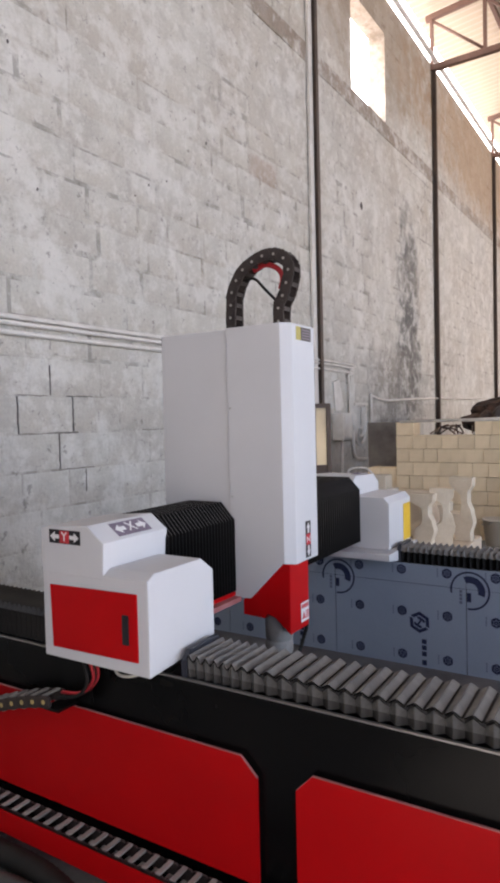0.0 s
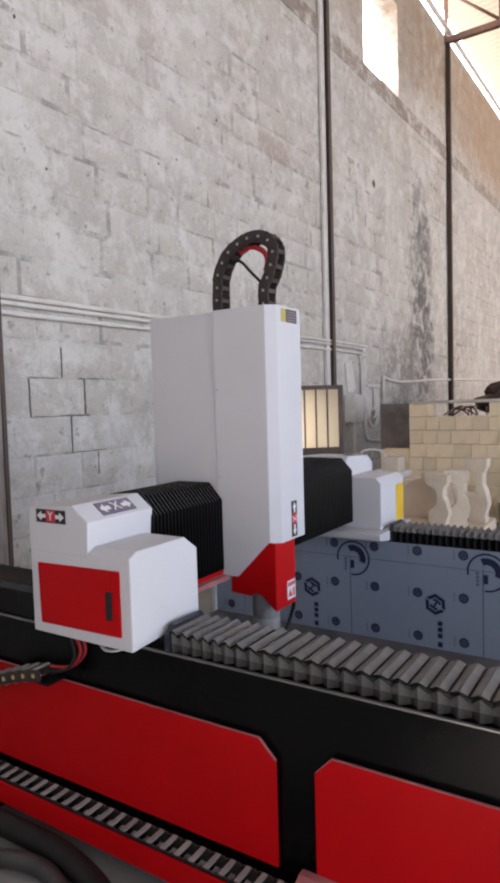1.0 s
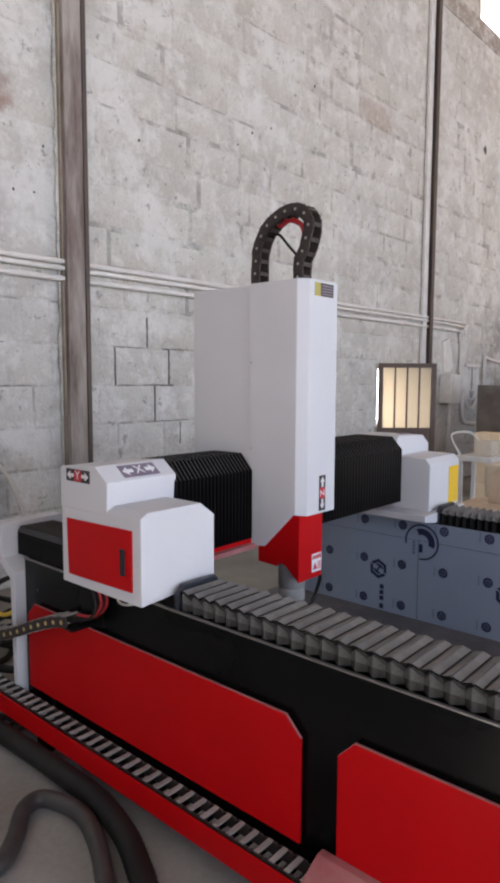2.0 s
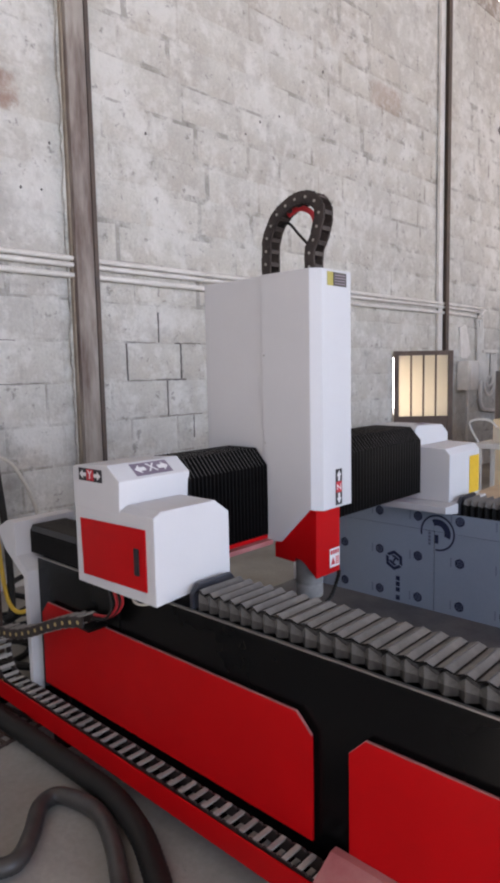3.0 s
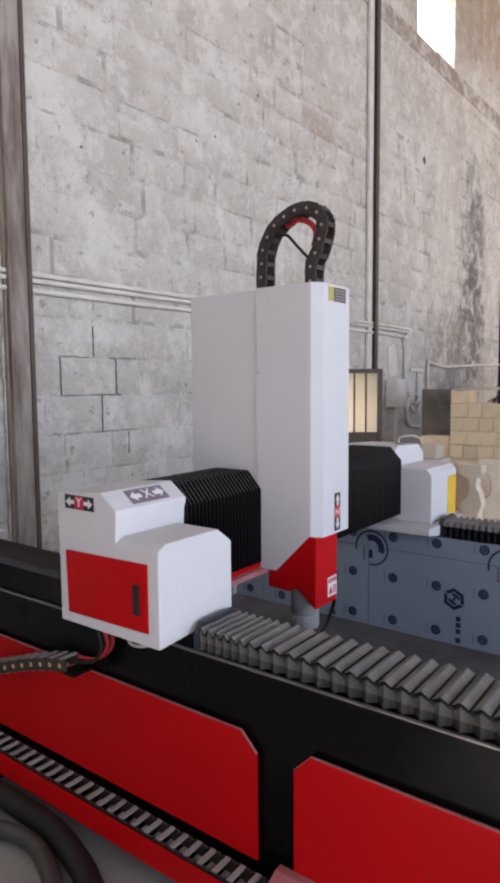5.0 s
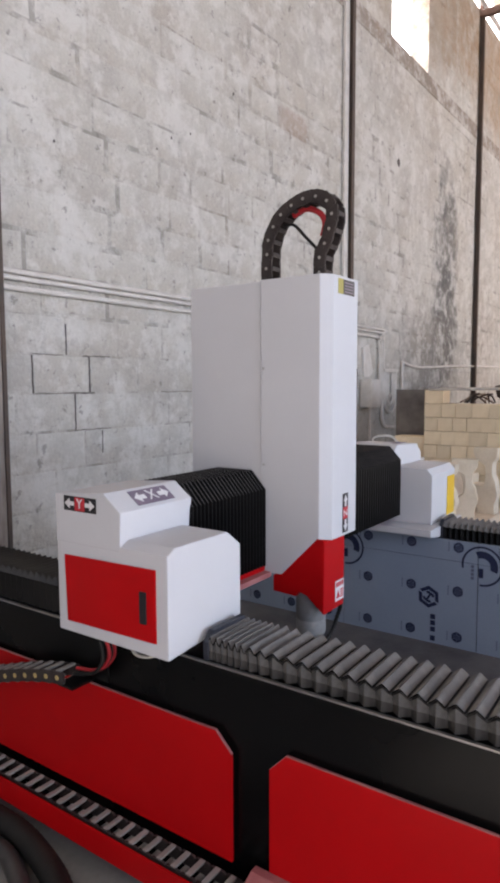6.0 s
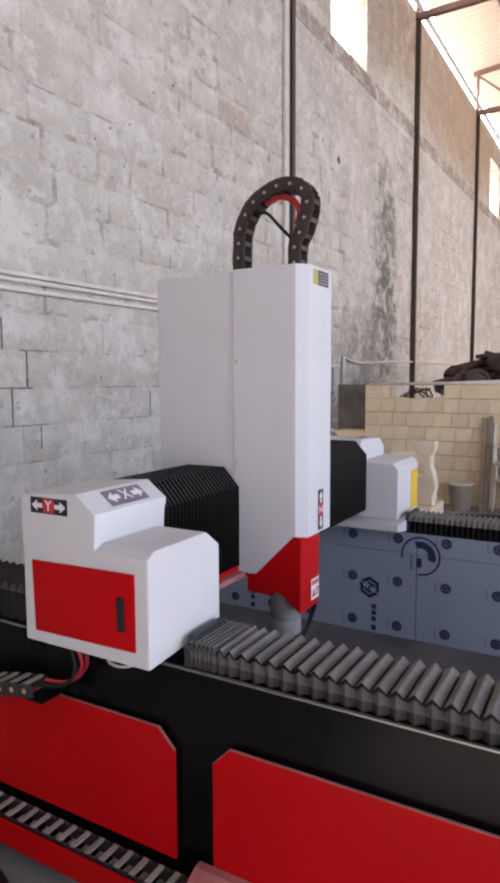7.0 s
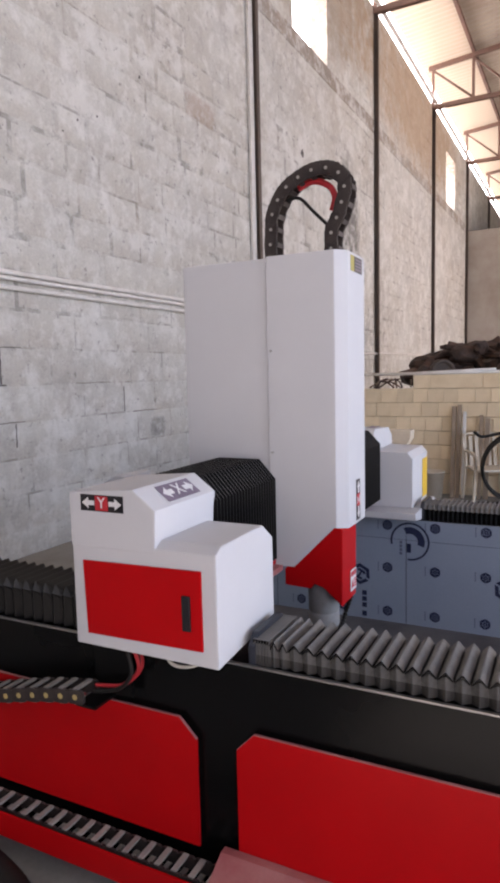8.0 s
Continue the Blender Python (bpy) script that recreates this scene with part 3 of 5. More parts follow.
def build_base():
    t = thing("machine_bed", "black steel bed of a stone-carving machine with red side panels", "machine bed")
    bm = B()
    box(bm, 1.69, 1.93, RAIL_FAR_END, BED_END, 0.05, 0.728, 0.004)
    part("near_beam", bm, M_BLACK, t, "glossy black steel side beam")
    bm = B()
    box(bm, 1.6855, 1.697, RAIL_FAR_END, BED_END, 0.7285, 0.734, 0.001)
    part("edge_strip", bm, M_STEEL, t, "bright steel edge strip")
    bm = B()
    box(bm, FAR_X + 0.006, FAR_X + 0.26, RAIL_FAR_END, BED_END, 0.05, 0.733, 0.004)
    part("far_beam", bm, M_BLACK, t)
    bm = B()
    box(bm, 1.931, FAR_X + 0.005, RAIL_FAR_END, BED_END, 0.05, 0.165)
    part("bed_plate", bm, M_BED, t, "bed plate covered in grey stone dust")
    for y0, y1, first in ((1.0, 2.44, True), (-0.78, 0.763, False)):
        c = 0.055
        if first:
            o = [(0.944, 0.17), (0.944, 0.494), (1.0, 0.549), (y1 - 0.05, 0.549), (y1, 0.494), (y1, 0.17)]
        else:
            o = [(y0, 0.17), (y0, 0.549), (0.763, 0.549), (0.816, 0.494), (0.816, 0.17)]
        bm = B()
        prism(bm, o, "x", 1.667, 1.675)
        p = part("side_panel", bm, M_RED, t, "red side panel with clipped top corners")
        # thin paler strip along the panel's upper edge
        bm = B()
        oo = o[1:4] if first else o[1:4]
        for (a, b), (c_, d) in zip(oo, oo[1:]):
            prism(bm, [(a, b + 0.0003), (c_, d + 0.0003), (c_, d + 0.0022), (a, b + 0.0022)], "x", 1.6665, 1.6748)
        part("panel_edge", bm, M_RED_EDGE, p, "pale upper edge")
    # white end covers
    for x0, x1 in ((1.64, 1.95), (FAR_X - 0.02, FAR_X + 0.28)):
        bm = B()
        prism(bm, [(BED_END + 0.002, 0.06), (BED_END + 0.03, 0.06), (BED_END + 0.04, 0.64), (BED_END + 0.2, 0.74), (BED_END + 0.27, 0.83), (BED_END + 0.17, 0.88), (BED_END + 0.1, 0.88), (BED_END + 0.1, 0.725), (BED_END + 0.002, 0.67)], "x", x0, x1, 0.004)
        part("end_cover", bm, M_WHITE, t, "white folded sheet end cover")
    # chain tray with lip
    bm = B()
    prism(bm, [(1.55, 0.075), (1.55, 0.155), (1.556, 0.155), (1.556, 0.11), (1.688, 0.11), (1.688, 0.075)], "y", -0.78, 2.82, 0.0)
    part("chain_tray", bm, M_RED, t, "red folded steel cable tray")
    # black plate added over the tray's floor to make its inside dark
    bm = B()
    box(bm, 1.557, 1.6885, -0.78, 2.81, 0.1105, 0.1125)
    part("tray_black_floor", bm, M_BLACK, t)
    for y in (-0.4, 0.9, 2.2, 2.75):
        bm = B()
        box(bm, 1.58, 1.66, y - 0.04, y + 0.04, 0.0, 0.074)
        part("tray_foot", bm, M_BLACK, t)
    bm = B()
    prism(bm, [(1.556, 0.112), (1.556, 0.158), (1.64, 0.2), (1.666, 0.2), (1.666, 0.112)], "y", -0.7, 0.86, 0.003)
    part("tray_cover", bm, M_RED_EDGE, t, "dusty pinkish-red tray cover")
    # filmed sheets with their prints
    seams = (0.03, 0.782, 1.534, 2.286)
    edges = [(-0.72, 0.028)] + [(a, b - 0.004) for a, b in zip(seams, seams[1:])] + [(2.286, BED_END)]
    for a, b in edges:
        bm = B()
        box(bm, FAR_X - 0.0, FAR_X + 0.0055, a, b, 0.165, 0.6245)
        sh = part("sheet", bm, M_FILM, t, "steel sheet under printed blue-grey protective film")
        bm = B()
        box(bm, FAR_X - 0.0015, FAR_X + 0.0055, a, b + 0.001, 0.6275, 0.735)
        up = part("sheet_strip", bm, M_FILM, t)
        for col in range(3):
            y = a + 0.098 + 0.2507 * col
            if y > b - 0.03:
                continue
            for z, host, fx in ((0.467, sh, FAR_X), (0.224, sh, FAR_X), (0.70, up, FAR_X - 0.0015)):
                bm = B()
                r = 0.029
                for r0, r1 in ((0.52, 1.0), (0.1, 0.44)):
                    for k in range(6):
                        p = [(y + r * q * math.cos(math.pi / 3 * kk + math.pi / 6), z + r * q * math.sin(math.pi / 3 * kk + math.pi / 6)) for q, kk in ((r0, k + 0.06), (r1, k + 0.03), (r1, k + 0.97), (r0, k + 0.94))]
                        prism(bm, p, "x", fx - 0.0012, fx - 0.0002)
                part("hexagon_print", bm, M_PRINT, host)
                bm = B()
                for k in range(4):
                    box(bm, fx - 0.001, fx - 0.0002, y + 0.047, y + 0.053, z - 0.024 + 0.013 * k, z - 0.015 + 0.013 * k)
                tagged(part("print_bar", bm, M_PRINT_PALE, host), kind="stuff")
        # ring mark at the seam
        bm = B()
        cy, cz = a - 0.022, 0.62
        if a > -0.5 and a < 2.0:
            for nm, r0, r1, k0, k1 in (("ring_print", 0.093, 0.103, 0, 30), ("arc_print", 0.042, 0.078, 8, 22)):
                bm = B()
                q = []
                for r_, ks in ((r0, range(k0, k1 + 1)), (r1, range(k1, k0 - 1, -1))):
                    q += [(cy - r_ * math.cos(math.radians(-96 + 9.6 * k)), cz + r_ * math.sin(math.radians(-96 + 9.6 * k))) for k in ks]
                prism(bm, q, "x", FAR_X - 0.0032, FAR_X - 0.0022)
                part(nm, bm, M_PRINT, t)
            bm = B()
            box(bm, FAR_X - 0.003, FAR_X - 0.0022, cy - 0.006, cy + 0.016, cz - 0.06, cz - 0.012)
            part("print_bar", bm, M_PRINT, t)
            bm = B()
            for k in range(4):
                box(bm, FAR_X - 0.003, FAR_X - 0.0022, cy + 0.04, cy + 0.055, cz - 0.075 + 0.02 * k, cz - 0.06 + 0.02 * k)
            tagged(part("print_bar", bm, M_PRINT_PALE, t), kind="stuff")
        # large mark with bars standing for its lettering
        cy, cz = a + 0.251, 0.413
        if cy < b - 0.05:
            R = 0.06

            def corner(q, k):
                return (cy + R * q * math.cos(math.pi / 3 * k + math.pi / 6), cz + R * q * math.sin(math.pi / 3 * k + math.pi / 6))

            for k in (0, 3):
                for nm, r0, r1, k0, k1 in (("hexagon_print", 0.66, 1.0, 0.08, 2.92), ("mark_bar", 0.3, 0.54, 0.55, 2.45)):
                    ks = [k + k0, k + 1, k + 2, k + k1]
                    bm = B()
                    for a0, a1 in zip(ks, ks[1:]):
                        prism(bm, [corner(r0, a0), corner(r1, a0), corner(r1, a1), corner(r0, a1)], "x", FAR_X - 0.0012, FAR_X - 0.0002)
                    bmesh.ops.remove_doubles(bm, verts=bm.verts, dist=0.0005)
                    part(nm, bm, M_PRINT, sh)
            bm = B()
            prism(bm, [(cy - 0.014, cz + 0.012), (cy - 0.004, cz + 0.018), (cy + 0.014, cz - 0.012), (cy + 0.004, cz - 0.018)], "x", FAR_X - 0.0012, FAR_X - 0.0002)
            part("mark_bar", bm, M_PRINT, sh)
            bm = B()
            for z0, z1 in ((0.296, 0.322), (0.262, 0.288), (0.228, 0.254), (0.178, 0.206)):
                box(bm, FAR_X - 0.0011, FAR_X - 0.0002, cy - 0.038, cy - 0.012, z0, z1)
            tagged(part("print_bar", bm, M_PRINT, sh), kind="stuff")


build_base()

# ---------------------------------------------------------------- pleated covers of the rails


def pleat_mesh(xa, xb, zb, zt, pitch, mats, open_top):
    """One fold: a ridge between two valleys over the rail's section; open_top leaves room for hinged leaves."""
    d = 0.03 if open_top else 0.024
    sh = zt - 0.04
    outer = [(xa, zb), (xa, sh), (xa, zt - 0.024), (xa + 0.014, zt), (xb - 0.014, zt), (xb, zt - 0.024), (xb, sh), (xb, zb)]
    e = d * 0.8
    inner = [(xa + e, zb), (xa + e, sh - 0.012), (xa + e * 0.9, zt - 0.036), (xa + 0.03, zt - d), (xb - 0.03, zt - d), (xb - e * 0.9, zt - 0.036), (xb - e, sh - 0.012), (xb - e, zb)]
    if open_top:
        outer = [(x, zt - 0.008) if z > sh + 0.001 else (x, z) for x, z in outer]
    bm = B()
    seq = ((-pitch / 2, inner), (-0.0012, outer), (0.0012, outer), (pitch / 2, inner))
    rings = [[bm.verts.new((x, y, z)) for x, z in o] for y, o in seq]
    for a, b in zip(rings, rings[1:]):
        for k in range(7):
            f = bm.faces.new((a[k], a[k + 1], b[k + 1], b[k]))
            # hinged cover: flanks and lower sides take the cloth's shaded colours
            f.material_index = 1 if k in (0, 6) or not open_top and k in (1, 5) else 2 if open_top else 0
    return mesh_of(bm, *mats)


def build_bellows():
    when = (0.0, 0.8, 1.6, 2.3, 2.39, 2.48, 3.2, 4.0, 4.8, 5.6, 6.4, 7.2, 8.0)
    for near, side, xa, xb, zb, zt in ((True, 0, 1.698, 1.9, 0.735, 0.808), (True, 1, 1.70, 1.9, 0.735, 0.862), (False, 0, FAR_X + 0.014, FAR_X + 0.225, 0.735, 0.822), (False, 1, FAR_X + 0.014, FAR_X + 0.225, 0.735, 0.835)):
        hinged = near and side == 0
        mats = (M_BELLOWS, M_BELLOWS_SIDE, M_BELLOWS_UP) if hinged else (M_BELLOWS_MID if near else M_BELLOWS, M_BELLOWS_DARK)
        t = thing("rail_bellows", "grey pleated dust cover over the machine's rail" if hinged else "dark dusty pleated cover over the machine's rail", "bellows", "rail bellows")
        N = (34 if near else 44) if side == 0 else 30
        fixed = -0.33 if side == 0 else BED_END + 0.08
        tied = (1.225 if near else 1.15) if side == 0 else 1.74
        stretch = abs(tied + (0.3335 if side == 0 else -0.449) - fixed) / N
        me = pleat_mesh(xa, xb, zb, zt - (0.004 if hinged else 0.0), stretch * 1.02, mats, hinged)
        leaf_len = stretch / 2 * 1.025

        def spot(k, s):
            """Where a fold sits along the cover and its share of the length: the folds by the gantry close first."""
            if not hinged:
                return (k + 0.5) / N, 1 / N
            shut = 1 - abs(tied + gantry_at(s) - fixed) / (N * stretch)
            share = [max(0.15, 1 - 1.9 * shut * (1 if i > N - 7 else 0.4 if i > N - 9 else 0)) for i in range(N)]
            return (sum(share[:k]) + share[k] / 2) / sum(share), share[k] / sum(share)

        bm = B()
        # side edges and valley end of each leaf are black
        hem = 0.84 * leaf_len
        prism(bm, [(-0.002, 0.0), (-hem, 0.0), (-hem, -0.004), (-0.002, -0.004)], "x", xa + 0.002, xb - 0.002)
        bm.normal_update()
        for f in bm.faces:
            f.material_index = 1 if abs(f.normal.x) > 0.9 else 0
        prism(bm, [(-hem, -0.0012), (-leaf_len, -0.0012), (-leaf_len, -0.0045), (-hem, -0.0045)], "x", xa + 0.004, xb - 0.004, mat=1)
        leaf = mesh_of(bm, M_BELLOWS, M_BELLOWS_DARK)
        for k in range(N):
            ob = part("pleat", me, mats[0], t)
            MOVERS.append((ob, [(s, pose(0, fixed + spot(k, s)[0] * (tied + gantry_at(s) - fixed), 0)) for s in when]))
            if hinged:
                for way in (1, -1):
                    lf = part("leaf", leaf, M_BELLOWS, ob)
                    rows = []
                    for s in when:
                        p = spot(k, s)[1] * abs(tied + gantry_at(s) - fixed)
                        tilt = math.degrees(math.acos(min(1.0, p / 2 / leaf_len)))
                        rows.append((s, pose(0, 0, zt, tilt if way > 0 else -tilt, 0, 0) if way > 0 else pose(xa + xb, 0, zt, 0, 0, 180) @ pose(0, 0, 0, tilt)))
                    MOVERS.append((lf, rows))
        bm = B()
        prism(bm, [(xa - 0.004, zb), (xa - 0.004, zt - 0.02), (xa + 0.024, zt + 0.01), (xb - 0.02, zt + 0.01), (xb + 0.004, zt - 0.02), (xb + 0.004, zb)], "y", -0.01, 0.01, 0.003)
        ob = part("end_plate", bm, M_BELLOWS_BLUE, t, "blue-grey end plate")
        MOVERS.append((ob, [(s, pose(0, tied + gantry_at(s), 0)) for s in STOPS]))


build_bellows()

# ---------------------------------------------------------------- the gantry


def sticker(parent, m, letter, along="x", w=0.14, h_=0.05, fore=M_STICKER_W, mid=M_STICKER_R, back=M_STICKER):
    """An axis sign: dark plate, red middle, white letter between two arrows; lies in the xy plane of m."""
    bm = B()
    box(bm, -w / 2, w / 2, -h_ / 2, h_ / 2, 0.0, 0.0012)
    p = part("axis_sign", bm, back, parent, "axis sign with white arrows")
    p.matrix_basis = m
    bm = B()
    box(bm, -w * 0.15, w * 0.15, -h_ * 0.44, h_ * 0.44, 0.0013, 0.0019)
    o = part("sign_field", bm, mid, parent)
    o.matrix_basis = m
    for s in (-1, 1):
        a = s * w
        bm = B()
        prism(bm, [(a * 0.46, 0), (a * 0.31, h_ * 0.34), (a * 0.31, h_ * 0.14), (a * 0.17, h_ * 0.14), (a * 0.17, -h_ * 0.14), (a * 0.31, -h_ * 0.14), (a * 0.31, -h_ * 0.34)], "z", 0.0014, 0.0024)
        o = part("arrow", bm, fore, parent)
        o.matrix_basis = m
    me = text_mesh(letter, h_ * 0.95)
    me.materials.clear()
    me.materials.append(fore)
    o = part("letter", me, fore, parent)
    o.matrix_basis = m @ pose(0, 0, 0.0026)


def chain_link_mesh(pitch, w, hgt, dots, dot=0.1, reach=0.54):
    """One link of a cable chain: two side plates, a bar above and below, pins on the plates. Runs along y."""
    bm = B()
    for s in (-1, 1):
        x0, x1 = (w / 2 - 0.008, w / 2) if s > 0 else (-w / 2, -w / 2 + 0.008)
        a, b = pitch * reach, pitch * (reach - 0.14)
        o = [(-a, -hgt * 0.3), (-b, -hgt / 2), (b, -hgt / 2), (a, -hgt * 0.3), (a, hgt * 0.3), (b, hgt / 2), (-b, hgt / 2), (-a, hgt * 0.3)]
        prism(bm, o, "x", x0, x1, mat=0)
        if dots:
            xo = s * (w / 2 + 0.0012)
            cyl(bm, (xo - s * 0.002, 0, 0), (xo, 0, 0), hgt * dot, 8, mat=2)
    for z in (-1, 1):
        box(bm, -w / 2 + 0.004, w / 2 - 0.004, -pitch * 0.15, pitch * 0.15, z * hgt * 0.5 - 0.003, z * hgt * 0.5 + 0.003, mat=1)
    return mesh_of(bm, M_CHAIN, M_CHAIN_BAR if not dots else M_CHAIN, M_RIVET)


def build_gantry():
    g = thing("gantry", "white travelling gantry of a stone-carving machine with red spindle guard", "machine gantry")
    MOVERS.append((g, [(s, pose(0, gantry_at(s), 0)) for s in STOPS]))
    for near in (True, False):
        # housing: low block, with a raised block at its back
        bm = B()
        if near:
            low = [(1.568, 0.766), (1.568, 1.066), (1.60, 1.084), (1.845, 1.084), (1.914, 1.034), (1.914, 0.79)]
            prism(bm, low, "y", 1.256, 1.72, 0.006)
        else:
            low = [(1.195, 0.80), (1.195, 1.062), (1.224, 1.094), (1.70, 1.1), (1.70, 0.80)]
            prism(bm, low, "x", 3.555, 3.935, 0.006)
        hs = part("side_housing", bm, M_WHITE, g, "white sheet-metal side housing")
        bm = B()
        if near:
            top = [(1.722, 1.05), (1.722, 1.203), (1.505, 1.22), (1.434, 1.168), (1.44, 1.05)]
            prism(bm, top, "x", 1.567, 1.888, 0.006)
        else:
            top = [(3.55, 1.08), (3.55, 1.19), (3.58, 1.213), (3.87, 1.2), (3.95, 1.145), (3.95, 1.08)]
            prism(bm, top, "y", 1.40, 1.702, 0.006)
        part("upper_housing", bm, M_WHITE, g, "raised white back of the side housing")
        if near:
            bm = B()
            prism(bm, [(1.299, 0.809), (1.299, 1.022), (1.681, 1.013), (1.674, 0.803)], "x", 1.5625, 1.5675, 0.0015)
            door = part("door", bm, M_RED, hs, "red access door")
            bm = B()
            box(bm, 1.5555, 1.5622, 1.331, 1.356, 0.86, 0.954, 0.004)
            part("handle", bm, M_STICKER, hs, "black recessed handle")
            sticker(hs, Matrix(((0, 0, -1, 1.5668), (-1, 0, 0, 1.608), (0, 1, 0, 1.177), (0, 0, 0, 1))), "Y", w=0.145, h_=0.046)
            # sign on the sloping shoulder
            ax = Vector((1, 0, 0))
            up = Vector((0, 0.807, 0.591))
            n = ax.cross(up)
            c = Vector((1.735, 1.4695, 1.194)) + n * 0.0012
            m = Matrix(((ax.x, up.x, n.x, c.x), (ax.y, up.y, n.y, c.y), (ax.z, up.z, n.z, c.z), (0, 0, 0, 1)))
            sticker(hs, m, "X", w=0.165, h_=0.062, mid=M_STICKER_G, back=M_STICKER_G)
            bm = B()
            tube(bm, [(1.60, 1.55, 0.768), (1.61, 1.54, 0.70), (1.615, 1.60, 0.64), (1.615, 1.70, 0.62)], 0.006, 8)
            part("cable", bm, M_CABLE_R, g, "red cable")
            for dx, mt in ((0.02, M_RUBBER), (0.035, M_CABLE_R), (-0.014, M_RUBBER)):
                bm = B()
                tube(bm, [(1.60 + dx, 1.56, 0.768), (1.61 + dx, 1.555, 0.69), (1.612 + dx * 0.6, 1.61, 0.63), (1.612 + dx * 0.6, 1.70, 0.605)], 0.006, 8)
                part("cable", bm, mt, g)
            bm = B()
            tube(bm, [(1.62, 1.46, 0.77), (1.60, 1.42, 0.742), (1.60, 1.36, 0.745), (1.64, 1.30, 0.77)], 0.005, 8)
            part("cable", bm, M_CABLE_W, g)
            bm = B()
            box(bm, 1.565, 1.665, 1.665, 1.735, 0.572, 0.58)
            box(bm, 1.655, 1.664, 1.60, 1.735, 0.58, 0.77)
            part("chain_bracket", bm, M_BLACK, g)
        else:
            bm = B()
            box(bm, 3.80, 3.925, 1.1925, 1.1945, 0.815, 1.03)
            part("warning_plate", bm, M_YELLOW, hs, "yellow warning plate")
            bm = B()
            for k, w_ in enumerate((0.1, 0.085, 0.1)):
                box(bm, 3.66, 3.66 + w_, 1.42 + 0.018 * k, 1.43 + 0.018 * k, 1.2125, 1.2145)
            tagged(part("print_bar", bm, M_STICKER_G, hs), kind="stuff")
            # carriage plate under the far housing
            bm = B()
            prism(bm, [(3.42, 0.765), (3.42, 0.80), (3.93, 0.80), (3.93, 0.745), (3.545, 0.745)], "y", 1.15, 1.68, 0.004)
            part("carriage", bm, M_WHITE, g, "white carriage plate")
    # beam, and the black folds over it
    bm = B()
    box(bm, 1.90, 3.54, 1.47, 1.66, 0.80, 1.12, 0.005)
    part("beam", bm, M_RED, g, "red cross beam")
    bm = B()
    box(bm, 1.90, 3.54, 1.432, 1.468, 0.818, 0.835, 0.003)
    part("lower_rail", bm, M_RED, g, "red lower rail of the beam")
    bm = B()
    box(bm, 1.92, 2.33, 1.405, 1.45, 0.796, 0.816, 0.003)
    part("guide_rail", bm, M_RED_EDGE, g, "dusty pinkish guide rail")
    for x0, x1, n, front in ((1.875, 2.33, 22, 1.426), (2.57, 3.553, 36, 1.362)):
        bw = part("beam_bellows", B(), M_BELLOWS_DARK, g, "black pleated cover over the cross beam")
        p = (x1 - x0) / n
        zb, zt = 0.838, 1.208
        outer = [(front, zb), (front, zt - 0.07), (front + 0.064, zt), (1.66, zt), (1.70, zt - 0.05), (1.70, zb)]
        inner = [(front + 0.02, zb), (front + 0.02, zt - 0.08), (front + 0.076, zt - 0.02), (1.65, zt - 0.02), (1.68, zt - 0.06), (1.68, zb)]
        bm = B()
        seq = ((-p / 2, inner), (-0.002, outer), (0.002, outer), (p / 2, inner))
        rings = [[bm.verts.new((x, y, z)) for y, z in o] for x, o in seq]
        for i, (a, b) in enumerate(zip(rings, rings[1:])):
            for k in range(5):
                # upper ridge strips carry the painted glint
                bm.faces.new((a[k], a[k + 1], b[k + 1], b[k])).material_index = 1 if i == 1 and k in (1, 2) else 0
        me = mesh_of(bm, M_BELLOWS_DARK, M_FOLD_GLINT)
        for k in range(n):
            ob = part("fold", me, M_BELLOWS_DARK, bw)
            ob.matrix_basis = pose(x0 + p * (k + 0.5), 0, 0)
    # upright head: back cover, front cover with clipped foot
    bm = B()
    box(bm, 2.335, 2.56, 1.453, 1.80, 1.0, 1.928, 0.006)
    part("back_cover", bm, M_WHITE, g, "white back cover of the head")
    bm = B()
    o = [(1.45, 0.811), (1.45, 1.932), (1.16, 1.932), (1.16, 0.966), (1.205, 0.972), (1.36, 0.813)]
    prism(bm, o, "x", 2.325, 2.56, 0.0)
    es = [e for e in bm.edges if all(abs(v.co.x - 2.325) < 1e-4 and v.co.y < 1.17 for v in e.verts)]
    bmesh.ops.bevel(bm, geom=es, offset=0.036, segments=1, affect="EDGES")
    bmesh.ops.bevel(bm, geom=list(bm.edges), offset=0.004, segments=2, affect="EDGES", profile=0.7)
    fc = part("front_cover", bm, M_WHITE, g, "white front cover of the head with clipped foot")
    for z in (1.233, 1.60):
        bm = B()
        cyl(bm, (2.3255, 1.437, z), (2.3225, 1.437, z), 0.005, 10)
        part("screw", bm, M_STEEL, fc)
    bm = B()
    box(bm, 2.395, 2.435, 1.1585, 1.1598, 1.868, 1.922)
    part("warning_label", bm, M_OLIVE, fc, "small yellow warning label")
    bm = B()
    box(bm, 2.437, 2.527, 1.1585, 1.1598, 1.868, 1.922)
    part("rating_label", bm, M_STICKER, fc, "small dark rating label")
    bm = B()
    for k in range(4):
        box(bm, 2.445, 2.518, 1.1578, 1.1584, 1.876 + 0.011 * k, 1.88 + 0.011 * k)
    tagged(part("print_bar", bm, M_STICKER_G, fc), kind="stuff")
    sticker(fc, Matrix(((0, -1, 0, 2.467), (0, 0, -1, 1.1596), (1, 0, 0, 1.052), (0, 0, 0, 1))), "Z", w=0.15, h_=0.045)
    # red guard and spindle
    bm = B()
